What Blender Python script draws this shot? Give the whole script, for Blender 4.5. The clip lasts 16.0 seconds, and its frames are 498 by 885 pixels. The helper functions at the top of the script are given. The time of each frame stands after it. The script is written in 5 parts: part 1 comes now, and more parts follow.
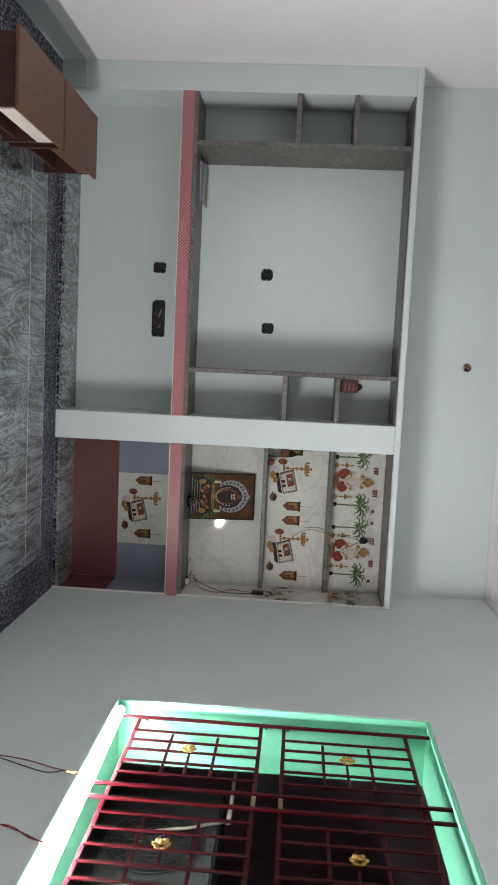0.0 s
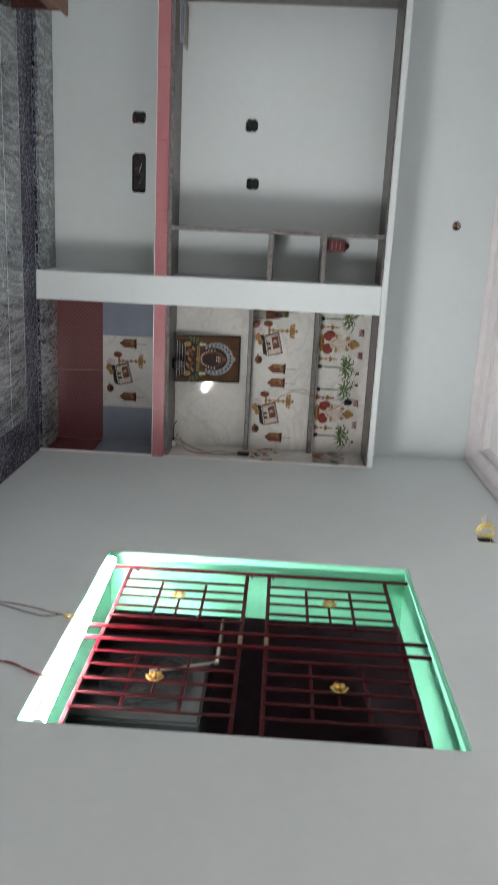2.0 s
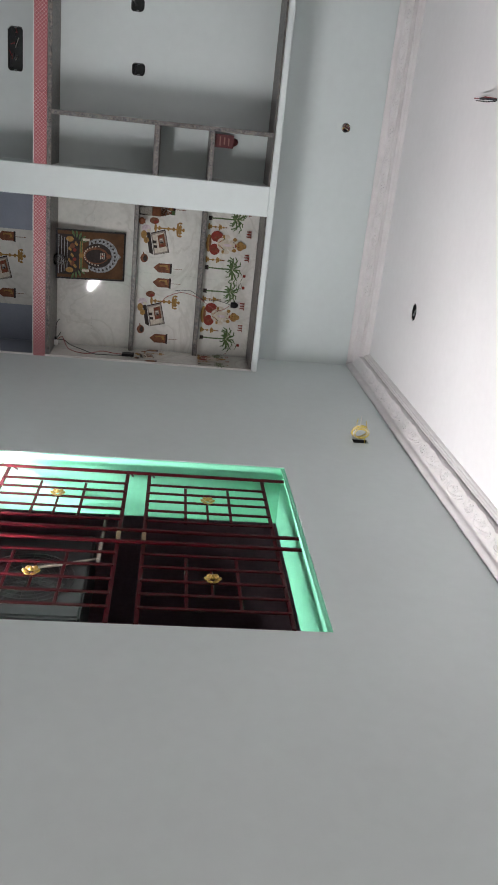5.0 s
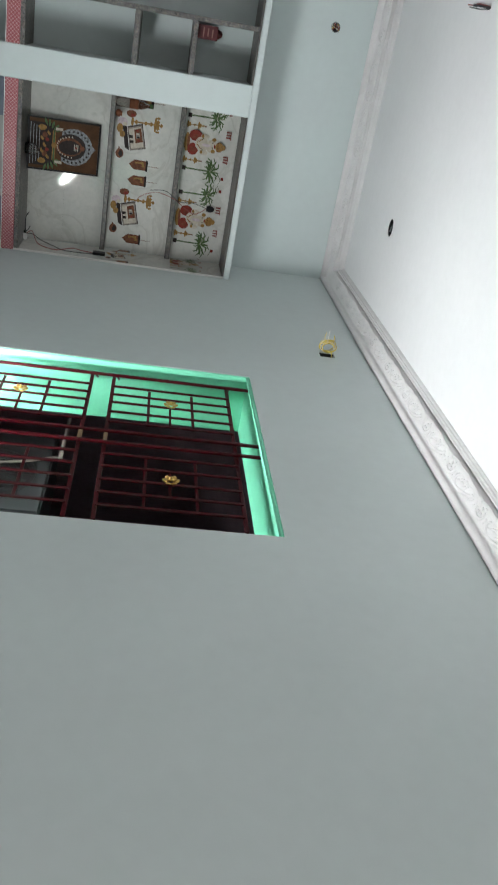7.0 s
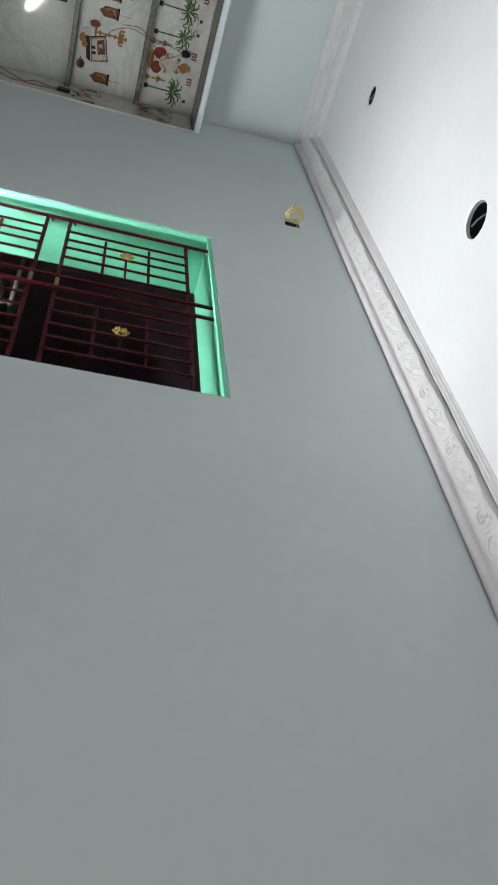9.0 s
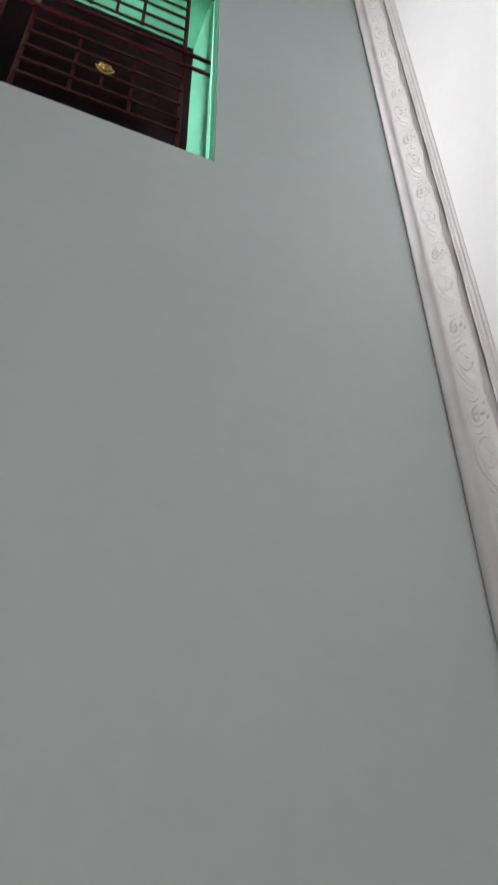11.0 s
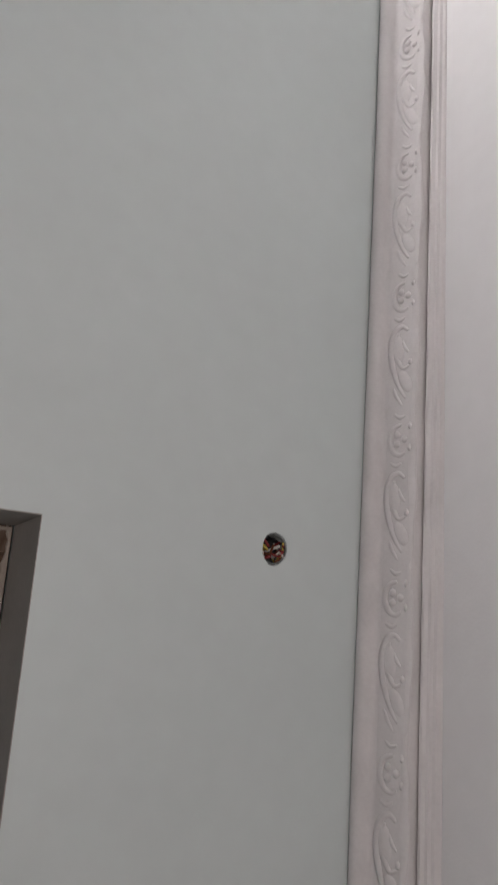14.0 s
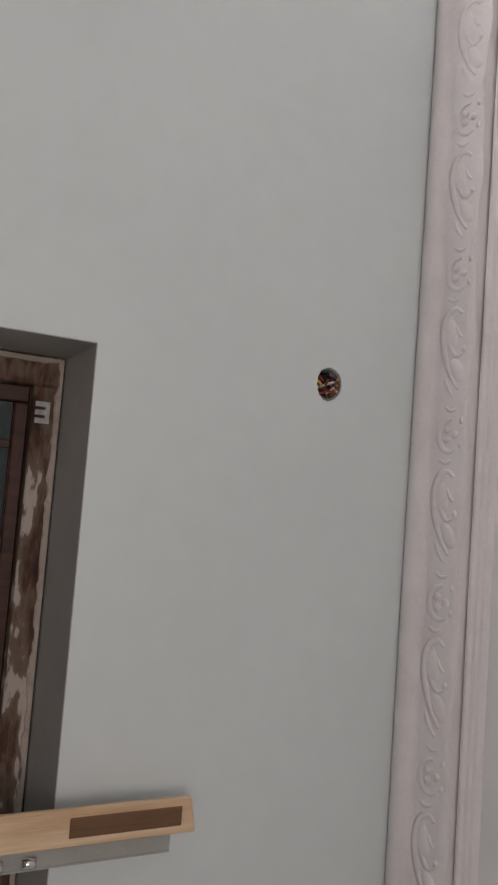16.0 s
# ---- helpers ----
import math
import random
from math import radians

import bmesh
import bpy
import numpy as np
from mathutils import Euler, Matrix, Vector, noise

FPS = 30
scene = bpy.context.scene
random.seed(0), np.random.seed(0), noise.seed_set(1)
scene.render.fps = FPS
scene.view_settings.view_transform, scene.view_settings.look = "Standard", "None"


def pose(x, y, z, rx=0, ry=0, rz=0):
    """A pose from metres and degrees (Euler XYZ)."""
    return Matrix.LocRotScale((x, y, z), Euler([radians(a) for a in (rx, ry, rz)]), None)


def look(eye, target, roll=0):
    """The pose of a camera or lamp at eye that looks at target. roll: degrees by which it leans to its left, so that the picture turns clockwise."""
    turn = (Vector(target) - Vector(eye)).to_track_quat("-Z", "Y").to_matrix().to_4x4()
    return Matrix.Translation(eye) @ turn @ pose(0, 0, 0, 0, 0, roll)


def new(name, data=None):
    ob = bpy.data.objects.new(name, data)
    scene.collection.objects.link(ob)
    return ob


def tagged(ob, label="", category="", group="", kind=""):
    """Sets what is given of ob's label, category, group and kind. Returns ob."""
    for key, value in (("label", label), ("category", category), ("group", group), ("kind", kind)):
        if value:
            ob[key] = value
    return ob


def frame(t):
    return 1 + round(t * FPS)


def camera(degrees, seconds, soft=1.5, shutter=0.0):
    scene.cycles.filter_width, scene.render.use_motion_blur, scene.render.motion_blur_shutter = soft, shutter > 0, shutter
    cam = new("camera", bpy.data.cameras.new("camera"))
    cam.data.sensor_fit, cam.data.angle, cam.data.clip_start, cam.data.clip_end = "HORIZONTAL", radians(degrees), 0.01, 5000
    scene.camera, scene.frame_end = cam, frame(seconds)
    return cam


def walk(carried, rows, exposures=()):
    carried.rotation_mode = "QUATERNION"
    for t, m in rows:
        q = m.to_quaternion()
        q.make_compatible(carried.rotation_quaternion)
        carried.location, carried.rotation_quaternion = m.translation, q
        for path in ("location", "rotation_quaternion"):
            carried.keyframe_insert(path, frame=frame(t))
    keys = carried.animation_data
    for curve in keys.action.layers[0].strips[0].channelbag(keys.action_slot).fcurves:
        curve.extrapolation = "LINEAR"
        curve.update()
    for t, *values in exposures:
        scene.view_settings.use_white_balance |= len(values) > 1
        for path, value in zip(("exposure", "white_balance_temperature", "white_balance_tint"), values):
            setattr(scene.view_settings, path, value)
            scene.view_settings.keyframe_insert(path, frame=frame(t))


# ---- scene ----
cam = camera(34.79, 16.0, shutter=0.4)
METRES, EYE, TILT, LEAN, TURN = 2.0, 1.5, 0.0, -90.0, 0.0
PATH = [
    (0, (0.3751, 0.0709, 1.5813), (0.5760, 2.0572, 1.4606), 93.02),
    (0.5, (0.3756, 0.0712, 1.5825), (0.5190, 2.0645, 1.5041), 92.93),
    (1, (0.3856, 0.0707, 1.5776), (0.4736, 2.0676, 1.5078), 93.10),
    (1.5, (0.4106, 0.0582, 1.5821), (0.6634, 2.0416, 1.5337), 92.91),
    (2, (0.4361, 0.0497, 1.5802), (0.9511, 1.9812, 1.5156), 93.21),
    (2.5, (0.4472, 0.0301, 1.5823), (1.1085, 1.9166, 1.5212), 92.89),
    (3, (0.4466, 0.0257, 1.5928), (1.1606, 1.8933, 1.5460), 92.93),
    (3.5, (0.4379, 0.0102, 1.6084), (1.1374, 1.8840, 1.6055), 92.95),
    (4, (0.4465, 0.0185, 1.6257), (1.1188, 1.8983, 1.7456), 92.75),
    (4.2, (0.4523, 0.0237, 1.6277), (1.1220, 1.9023, 1.7778), 92.76),
    (6.5, (0.4502, -0.0199, 1.6590), (1.3052, 1.7648, 1.9490), 95.94),
    (7, (0.4568, -0.0241, 1.6661), (1.3630, 1.7319, 1.9751), 96.16),
    (7.5, (0.4565, -0.0407, 1.6790), (1.4600, 1.6539, 2.0276), 96.40),
    (8, (0.4495, -0.0539, 1.6816), (1.5045, 1.5985, 2.0772), 97.34),
    (8.2, (0.4470, -0.0580, 1.6808), (1.5233, 1.5769, 2.0914), 97.82),
    (10.3, (0.6274, -0.0649, 1.7401), (1.9107, 1.3642, 2.2976), 103.39),
    (10.5, (0.6283, -0.0684, 1.7482), (1.9624, 1.3083, 2.3179), 103.65),
    (11, (0.6304, -0.0820, 1.7686), (2.0536, 1.1777, 2.3910), 104.65),
    (11.5, (0.6372, -0.1069, 1.7809), (2.1236, 1.0319, 2.4834), 104.82),
    (12, (0.6249, -0.1250, 1.7913), (2.1541, 0.9071, 2.5635), 104.69),
    (12.5, (0.5925, -0.1182, 1.8118), (2.1604, 0.8128, 2.6334), 104.48),
    (13, (0.5635, -0.1269, 1.8439), (2.1829, 0.6910, 2.6857), 104.02),
    (13.5, (0.5392, -0.1667, 1.8746), (2.1960, 0.5137, 2.7647), 103.29),
    (14, (0.5295, -0.1840, 1.8778), (2.2342, 0.3111, 2.7990), 101.67),
    (14.5, (0.5438, -0.2121, 1.8731), (2.2681, 0.1803, 2.8072), 100.46),
    (15, (0.5614, -0.2264, 1.8648), (2.3010, 0.0729, 2.8051), 98.96),
    (15.5, (0.5730, -0.2356, 1.8567), (2.3212, 0.0019, 2.7989), 97.98),
    (16, (0.5928, -0.2554, 1.8490), (2.3628, -0.0826, 2.7640), 96.86),
]
EXPOSURES = [(0.0, 0.20, 6680, 15), (2.5, 0.22, 6740, 18), (4.0, 0.02, 6800, 21), (7.0, 0.03, 6390, 8), (8.0, 0.0, 6370, 8), (10.5, -0.24, 6590, 13), (11.0, -0.20, 6620, 14), (12.0, 0.10, 6720, 18), (13.0, -0.13, 6790, 20), (14.0, 0.12, 6850, 20), (16.0, 0.28, 6960, 21)]
walk(cam, [(t, look(eye, target, roll)) for t, eye, target, roll in PATH], EXPOSURES)

# ---- world and lights ----
world = bpy.data.worlds.new("sky")
scene.world = world
world.use_nodes = True
wn = world.node_tree
sky = wn.nodes.new("ShaderNodeTexSky")
sky.sky_type, sky.sun_disc, sky.sun_elevation, sky.sun_rotation = "NISHITA", False, radians(50), radians(200)
wn.links.new(sky.outputs[0], wn.nodes["Background"].inputs[0])
wn.nodes["Background"].inputs[1].default_value = 0.1

TUBE_GLOW = 480.0
FILL_WATTS = 25.0


def area_lamp(name, m, sx, sy, watts, colour):
    la = bpy.data.lights.new(name, "AREA")
    la.shape, la.size, la.size_y, la.energy, la.color = "RECTANGLE", sx, sy, watts, colour
    ob = new(name, la)
    ob.matrix_world = m
    return ob


# ---- main sizes ----
XR, XL = 1.93, -1.455         # right and left walls
YB, YF = 5.50, 5.157          # back wall, front of the built-in unit
YS = -3.0                     # wall behind
ZT = 3.05                     # ceiling
LINTEL = 2.231

# fill light for the right wall, from an assumed opening out of view
area_lamp("left_fill_lamp", pose(XL - 0.12, -0.20, 1.05, 0, -90, 0), 2.0, 0.9, FILL_WATTS, (1.0, 0.92, 0.86))


# ---- materials ----
def mat(name, colour, rough=0.6, metal=0.0, vary=0.06, scale=6.0, bump=0.0, bump_scale=60.0, emit=0.0, spec=0.5, fine=None, tint=None):
    """A painted or plain surface with variation at two scales and a fine relief."""
    m = bpy.data.materials.new(name)
    m.use_nodes = True
    nt = m.node_tree
    b = nt.nodes["Principled BSDF"]
    b.inputs["Roughness"].default_value, b.inputs["Metallic"].default_value = rough, metal
    b.inputs["Specular IOR Level"].default_value = spec
    co = nt.nodes.new("ShaderNodeTexCoord")
    n1, n2 = nt.nodes.new("ShaderNodeTexNoise"), nt.nodes.new("ShaderNodeTexNoise")
    n1.inputs["Scale"].default_value, n1.inputs["Detail"].default_value = scale, 5
    n2.inputs["Scale"].default_value, n2.inputs["Detail"].default_value = (fine or scale * 14), 3
    for n in (n1, n2):
        nt.links.new(co.outputs["Object"], n.inputs["Vector"])
    add = nt.nodes.new("ShaderNodeMath")
    add.operation = "MULTIPLY_ADD"
    nt.links.new(n2.outputs["Fac"], add.inputs[0])
    add.inputs[1].default_value = 0.45
    nt.links.new(n1.outputs["Fac"], add.inputs[2])
    ramp = nt.nodes.new("ShaderNodeValToRGB")
    lo, hi = tint or [c * (1 - vary * 1.6) for c in colour], [min(1, c * (1 + vary)) for c in colour]
    ramp.color_ramp.elements[0].position, ramp.color_ramp.elements[1].position = 0.45, 1.0
    ramp.color_ramp.elements[0].color, ramp.color_ramp.elements[1].color = (*lo, 1), (*hi, 1)
    nt.links.new(add.outputs[0], ramp.inputs[0])
    nt.links.new(ramp.outputs[0], b.inputs["Base Color"])
    if bump:
        n3, bp = nt.nodes.new("ShaderNodeTexNoise"), nt.nodes.new("ShaderNodeBump")
        n3.inputs["Scale"].default_value, n3.inputs["Detail"].default_value = bump_scale, 4
        nt.links.new(co.outputs["Object"], n3.inputs["Vector"])
        nt.links.new(n3.outputs["Fac"], bp.inputs["Height"])
        bp.inputs["Strength"].default_value, bp.inputs["Distance"].default_value = bump, 0.01
        nt.links.new(bp.outputs[0], b.inputs["Normal"])
    if emit:
        b.inputs["Emission Color"].default_value, b.inputs["Emission Strength"].default_value = (*colour, 1), emit
    return m


def granite(name, dark, light, streak=0.4, speck=120.0, rough=0.18, lo=0.36, hi=0.66, run=1.0, spec=0.5, hue=0.45):
    """Polished granite: fine salt-and-pepper grain gathered into thin flowing streaks."""
    m = bpy.data.materials.new(name)
    m.use_nodes = True
    nt = m.node_tree
    b = nt.nodes["Principled BSDF"]
    co, mp = nt.nodes.new("ShaderNodeTexCoord"), nt.nodes.new("ShaderNodeMapping")
    mp.inputs["Rotation"].default_value, mp.inputs["Scale"].default_value = (0, 0, 0.30), (2.2, 0.9 * run, 2.2)
    nt.links.new(co.outputs["Object"], mp.inputs[0])
    grain, flow, cloud, warp = (nt.nodes.new("ShaderNodeTexNoise") for _ in range(4))
    grain.inputs["Scale"].default_value, grain.inputs["Detail"].default_value, grain.inputs["Roughness"].default_value = speck, 4, 0.8
    flow.inputs["Scale"].default_value, flow.inputs["Detail"].default_value = 6.5, 6
    flow.inputs["Roughness"].default_value, flow.inputs["Distortion"].default_value = 0.68, 1.1
    cloud.inputs["Scale"].default_value, cloud.inputs["Detail"].default_value = 2.5, 3
    warp.inputs["Scale"].default_value, warp.inputs["Detail"].default_value, warp.inputs["Distortion"].default_value = 2.2, 2.5, 0.8
    along = nt.nodes.new("ShaderNodeMapping")
    along.inputs["Rotation"].default_value, along.inputs["Scale"].default_value = (0, 0, 0.30), (1.0, run, 1.0)
    nt.links.new(co.outputs["Object"], along.inputs[0])
    nt.links.new(along.outputs[0], grain.inputs["Vector"])
    nt.links.new(co.outputs["Object"], cloud.inputs["Vector"])
    nt.links.new(mp.outputs[0], warp.inputs["Vector"])
    wave, half, thin = (nt.nodes.new("ShaderNodeMath") for _ in range(3))
    wave.operation, half.operation, thin.operation = "MULTIPLY", "SINE", "MULTIPLY_ADD"
    wave.inputs[1].default_value, thin.inputs[1].default_value, thin.inputs[2].default_value = 95.0, 0.10, 0.0
    nt.links.new(warp.outputs["Fac"], wave.inputs[0])
    nt.links.new(wave.outputs[0], half.inputs[0])
    nt.links.new(half.outputs[0], thin.inputs[0])
    nt.links.new(flow.outputs["Fac"], thin.inputs[2])
    nt.links.new(mp.outputs[0], flow.inputs["Vector"])
    m1, m2 = nt.nodes.new("ShaderNodeMix"), nt.nodes.new("ShaderNodeMix")
    m1.inputs["Factor"].default_value, m2.inputs["Factor"].default_value = streak, 0.12
    nt.links.new(grain.outputs["Fac"], m1.inputs["A"])
    nt.links.new(thin.outputs[0], m1.inputs["B"])
    nt.links.new(m1.outputs["Result"], m2.inputs["A"])
    nt.links.new(cloud.outputs["Fac"], m2.inputs["B"])
    ramp = nt.nodes.new("ShaderNodeValToRGB")
    ramp.color_ramp.elements[0].position, ramp.color_ramp.elements[1].position = lo, hi
    ramp.color_ramp.elements[0].color, ramp.color_ramp.elements[1].color = (*dark, 1), (*light, 1)
    nt.links.new(m2.outputs["Result"], ramp.inputs[0])
    # mineral tints: bluish and brownish crystals, and a slow drift between slabs
    tint, hues, mul = nt.nodes.new("ShaderNodeTexNoise"), nt.nodes.new("ShaderNodeValToRGB"), nt.nodes.new("ShaderNodeMixRGB")
    tint.inputs["Scale"].default_value, tint.inputs["Detail"].default_value, tint.inputs["Roughness"].default_value = speck * 0.5, 5, 0.9
    nt.links.new(along.outputs[0], tint.inputs["Vector"])
    hues.color_ramp.elements[0].position, hues.color_ramp.elements[1].position = 0.36, 0.64
    hues.color_ramp.elements[0].color, hues.color_ramp.elements[1].color = (0.62, 0.86, 1.18, 1), (1.22, 1.00, 0.74, 1)
    mul.blend_type = "MULTIPLY"
    mul.inputs[0].default_value = hue
    nt.links.new(tint.outputs["Fac"], hues.inputs[0])
    nt.links.new(ramp.outputs[0], mul.inputs[1])
    nt.links.new(hues.outputs[0], mul.inputs[2])
    nt.links.new(mul.outputs[0], b.inputs["Base Color"])
    b.inputs["Specular IOR Level"].default_value = spec
    b.inputs["Roughness"].default_value = rough
    return m


def lattice_tile(name, ground, line, size):
    """Glazed tile with a printed diagonal lattice and small dots where its lines cross."""
    m = bpy.data.materials.new(name)
    m.use_nodes = True
    nt = m.node_tree
    b = nt.nodes["Principled BSDF"]
    co = nt.nodes.new("ShaderNodeTexCoord")
    sep = nt.nodes.new("ShaderNodeSeparateXYZ")
    nt.links.new(co.outputs["Object"], sep.inputs[0])

    def op(kind, a, c, third=None):
        n = nt.nodes.new("ShaderNodeMath")
        n.operation = kind
        for i, v in enumerate((a, c, third)):
            if v is None:
                continue
            if isinstance(v, (int, float)):
                n.inputs[i].default_value = v
            else:
                nt.links.new(v, n.inputs[i])
        return n.outputs[0]

    across = op("ADD", sep.outputs[0], sep.outputs[1])
    u = op("MULTIPLY", op("ADD", across, sep.outputs[2]), 1.0 / size)
    v = op("MULTIPLY", op("SUBTRACT", across, sep.outputs[2]), 1.0 / size)
    du = op("ABSOLUTE", op("SUBTRACT", op("FRACT", u, 0.0), 0.5), 0.0)
    dv = op("ABSOLUTE", op("SUBTRACT", op("FRACT", v, 0.0), 0.5), 0.0)
    near = op("MINIMUM", du, dv)
    thread = op("LESS_THAN", near, 0.09)
    knot = op("LESS_THAN", op("ADD", op("POWER", du, 2.0), op("POWER", dv, 2.0)), 0.035)
    both = op("MAXIMUM", op("MULTIPLY", thread, 0.55), op("MULTIPLY", knot, 0.9))
    nz = nt.nodes.new("ShaderNodeTexNoise")
    nz.inputs["Scale"].default_value = 25
    nt.links.new(co.outputs["Object"], nz.inputs["Vector"])
    fac = op("MULTIPLY", both, op("MULTIPLY_ADD", nz.outputs["Fac"], 0.8, 0.45))
    mix = nt.nodes.new("ShaderNodeMixRGB")
    mix.inputs[1].default_value, mix.inputs[2].default_value = (*ground, 1), (*line, 1)
    nt.links.new(fac, mix.inputs[0])
    nt.links.new(mix.outputs[0], b.inputs["Base Color"])
    b.inputs["Roughness"].default_value = 0.3
    return m


def wood(name, dark, light, scale=3.0, rough=0.45, axis=2):
    m = bpy.data.materials.new(name)
    m.use_nodes = True
    nt = m.node_tree
    b = nt.nodes["Principled BSDF"]
    co, mp = nt.nodes.new("ShaderNodeTexCoord"), nt.nodes.new("ShaderNodeMapping")
    st = [14.0, 14.0, 14.0]
    st[axis] = 1.0
    mp.inputs["Scale"].default_value = st
    nt.links.new(co.outputs["Object"], mp.inputs[0])
    n1, n2 = nt.nodes.new("ShaderNodeTexNoise"), nt.nodes.new("ShaderNodeTexNoise")
    n1.inputs["Scale"].default_value, n1.inputs["Detail"].default_value, n1.inputs["Distortion"].default_value = scale, 8, 0.8
    n2.inputs["Scale"].default_value, n2.inputs["Detail"].default_value = scale * 9, 4
    for n in (n1, n2):
        nt.links.new(mp.outputs[0], n.inputs["Vector"])
    add = nt.nodes.new("ShaderNodeMath")
    add.operation = "MULTIPLY_ADD"
    nt.links.new(n2.outputs["Fac"], add.inputs[0])
    add.inputs[1].default_value = 0.35
    nt.links.new(n1.outputs["Fac"], add.inputs[2])
    ramp = nt.nodes.new("ShaderNodeValToRGB")
    ramp.color_ramp.elements[0].position, ramp.color_ramp.elements[1].position = 0.45, 0.85
    ramp.color_ramp.elements[0].color, ramp.color_ramp.elements[1].color = (*dark, 1), (*light, 1)
    nt.links.new(add.outputs[0], ramp.inputs[0])
    nt.links.new(ramp.outputs[0], b.inputs["Base Color"])
    b.inputs["Roughness"].default_value = rough
    return m


def glass(name, colour=(1, 1, 1), rough=0.02):
    m = bpy.data.materials.new(name)
    m.use_nodes = True
    b = m.node_tree.nodes["Principled BSDF"]
    b.inputs["Base Color"].default_value = (*colour, 1)
    b.inputs["Transmission Weight"].default_value, b.inputs["Roughness"].default_value = 1.0, rough
    return m


PAINT = mat("pale_mint_paint", (0.60, 0.665, 0.66), 0.55, vary=0.035, scale=1.3, bump=0.02, bump_scale=140)
WHITE = mat("white_ceiling_paint", (0.76, 0.755, 0.76), 0.7, vary=0.03, scale=1.5, bump=0.05, bump_scale=120)
PLASTER = mat("white_plaster_moulding", (0.70, 0.68, 0.68), 0.62, vary=0.06, scale=9, bump=0.05, bump_scale=60)
SKIRT = mat("grey_skirting_paint", (0.50, 0.57, 0.565), 0.5, vary=0.05, scale=5)
GREEN = mat("sea_green_gloss_paint", (0.20, 0.66, 0.44), 0.4, vary=0.06, scale=4, bump=0.05, bump_scale=60)
MAROON = mat("maroon_enamel", (0.048, 0.0012, 0.0040), 0.34, vary=0.15, scale=20, spec=0.15)
SLEEVE = mat("tan_primer", (0.23, 0.16, 0.085), 0.5, vary=0.25, scale=60)
GOLD = mat("gold_paint", (0.50, 0.32, 0.09), 0.3, metal=0.85, vary=0.2, scale=60)
GRANITE = granite("grey_wave_granite", (0.008, 0.013, 0.019), (0.36, 0.41, 0.42), 0.30, 125, lo=0.42, hi=0.58, run=0.55, hue=0.75)
GRANITE_DARK = granite("dark_border_granite", (0.004, 0.005, 0.014), (0.34, 0.36, 0.46), 0.08, 66, rough=0.30, lo=0.48, hi=0.61, run=0.45, spec=0.06, hue=0.6)
GRANITE_SLAB = granite("grey_shelf_granite", (0.028, 0.025, 0.022), (0.20, 0.185, 0.17), 0.30, 80, rough=0.4)
RAW_EDGE = granite("rough_cut_granite_edge", (0.028, 0.026, 0.024), (0.29, 0.275, 0.26), 0.25, 90, rough=0.8)
JOINT = mat("pale_grey_joint", (0.42, 0.46, 0.52), 0.8, vary=0.1, scale=20)
RED_TILE = lattice_tile("red_lattice_tile", (0.34, 0.085, 0.10), (0.70, 0.49, 0.49), 0.021)
# this red is lowered in colour for the shade below the ledge
RED_WALL = lattice_tile("shaded_red_lattice_tile", (0.135, 0.036, 0.040), (0.27, 0.14, 0.13), 0.028)
RED_PLAIN = mat("plain_red_tile", (0.15, 0.042, 0.047), 0.25, vary=0.05, scale=8)
BLUE_TILE = mat("blue_grey_tile", (0.22, 0.25, 0.31), 0.28, vary=0.08, scale=6)
MARBLE = mat("white_marbled_tile", (0.64, 0.63, 0.59), 0.05, vary=0.05, scale=3.0, tint=(0.49, 0.50, 0.47))


def add_veins(m, colour, amount):
    """Thin wandering veins over a stone's base colour."""
    nt = m.node_tree
    b = nt.nodes["Principled BSDF"]
    base = b.inputs["Base Color"].links[0].from_socket
    co, nz, ramp, mix, amt = (nt.nodes.new("ShaderNode" + k) for k in ("TexCoord", "TexNoise", "ValToRGB", "MixRGB", "Math"))
    nz.inputs["Scale"].default_value, nz.inputs["Detail"].default_value, nz.inputs["Distortion"].default_value = 2.4, 6, 1.4
    nt.links.new(co.outputs["Object"], nz.inputs["Vector"])
    cr = ramp.color_ramp
    cr.elements[0].position, cr.elements[0].color = 0.470, (0, 0, 0, 1)
    cr.elements[1].position, cr.elements[1].color = 0.530, (0, 0, 0, 1)
    cr.elements.new(0.5).color = (1, 1, 1, 1)
    nt.links.new(nz.outputs["Fac"], ramp.inputs[0])
    amt.operation = "MULTIPLY"
    amt.inputs[1].default_value = amount
    nt.links.new(ramp.outputs[0], amt.inputs[0])
    nt.links.new(amt.outputs[0], mix.inputs[0])
    nt.links.new(base, mix.inputs[1])
    mix.inputs[2].default_value = (*colour, 1)
    nt.links.new(mix.outputs[0], b.inputs["Base Color"])


add_veins(MARBLE, (0.40, 0.39, 0.35), 0.4)
BROWN = wood("brown_laminate", (0.105, 0.046, 0.024), (0.155, 0.074, 0.041), 2.0, 0.42, axis=1)
BROWN_DARK = wood("dark_brown_board", (0.03, 0.011, 0.008), (0.07, 0.026, 0.018), 2.0, 0.55)
CREAM = mat("cream_laminate", (0.72, 0.66, 0.58), 0.45, vary=0.04, scale=5)
TIMBER = wood("raw_pale_timber", (0.50, 0.33, 0.19), (0.72, 0.54, 0.36), 2.2, 0.65)
INSET = wood("reddish_brown_timber", (0.10, 0.048, 0.02), (0.18, 0.092, 0.042), 4.0, 0.6)
FRAMEWOOD = wood("stained_door_timber", (0.018, 0.006, 0.004), (0.07, 0.022, 0.014), 3.0, 0.5)
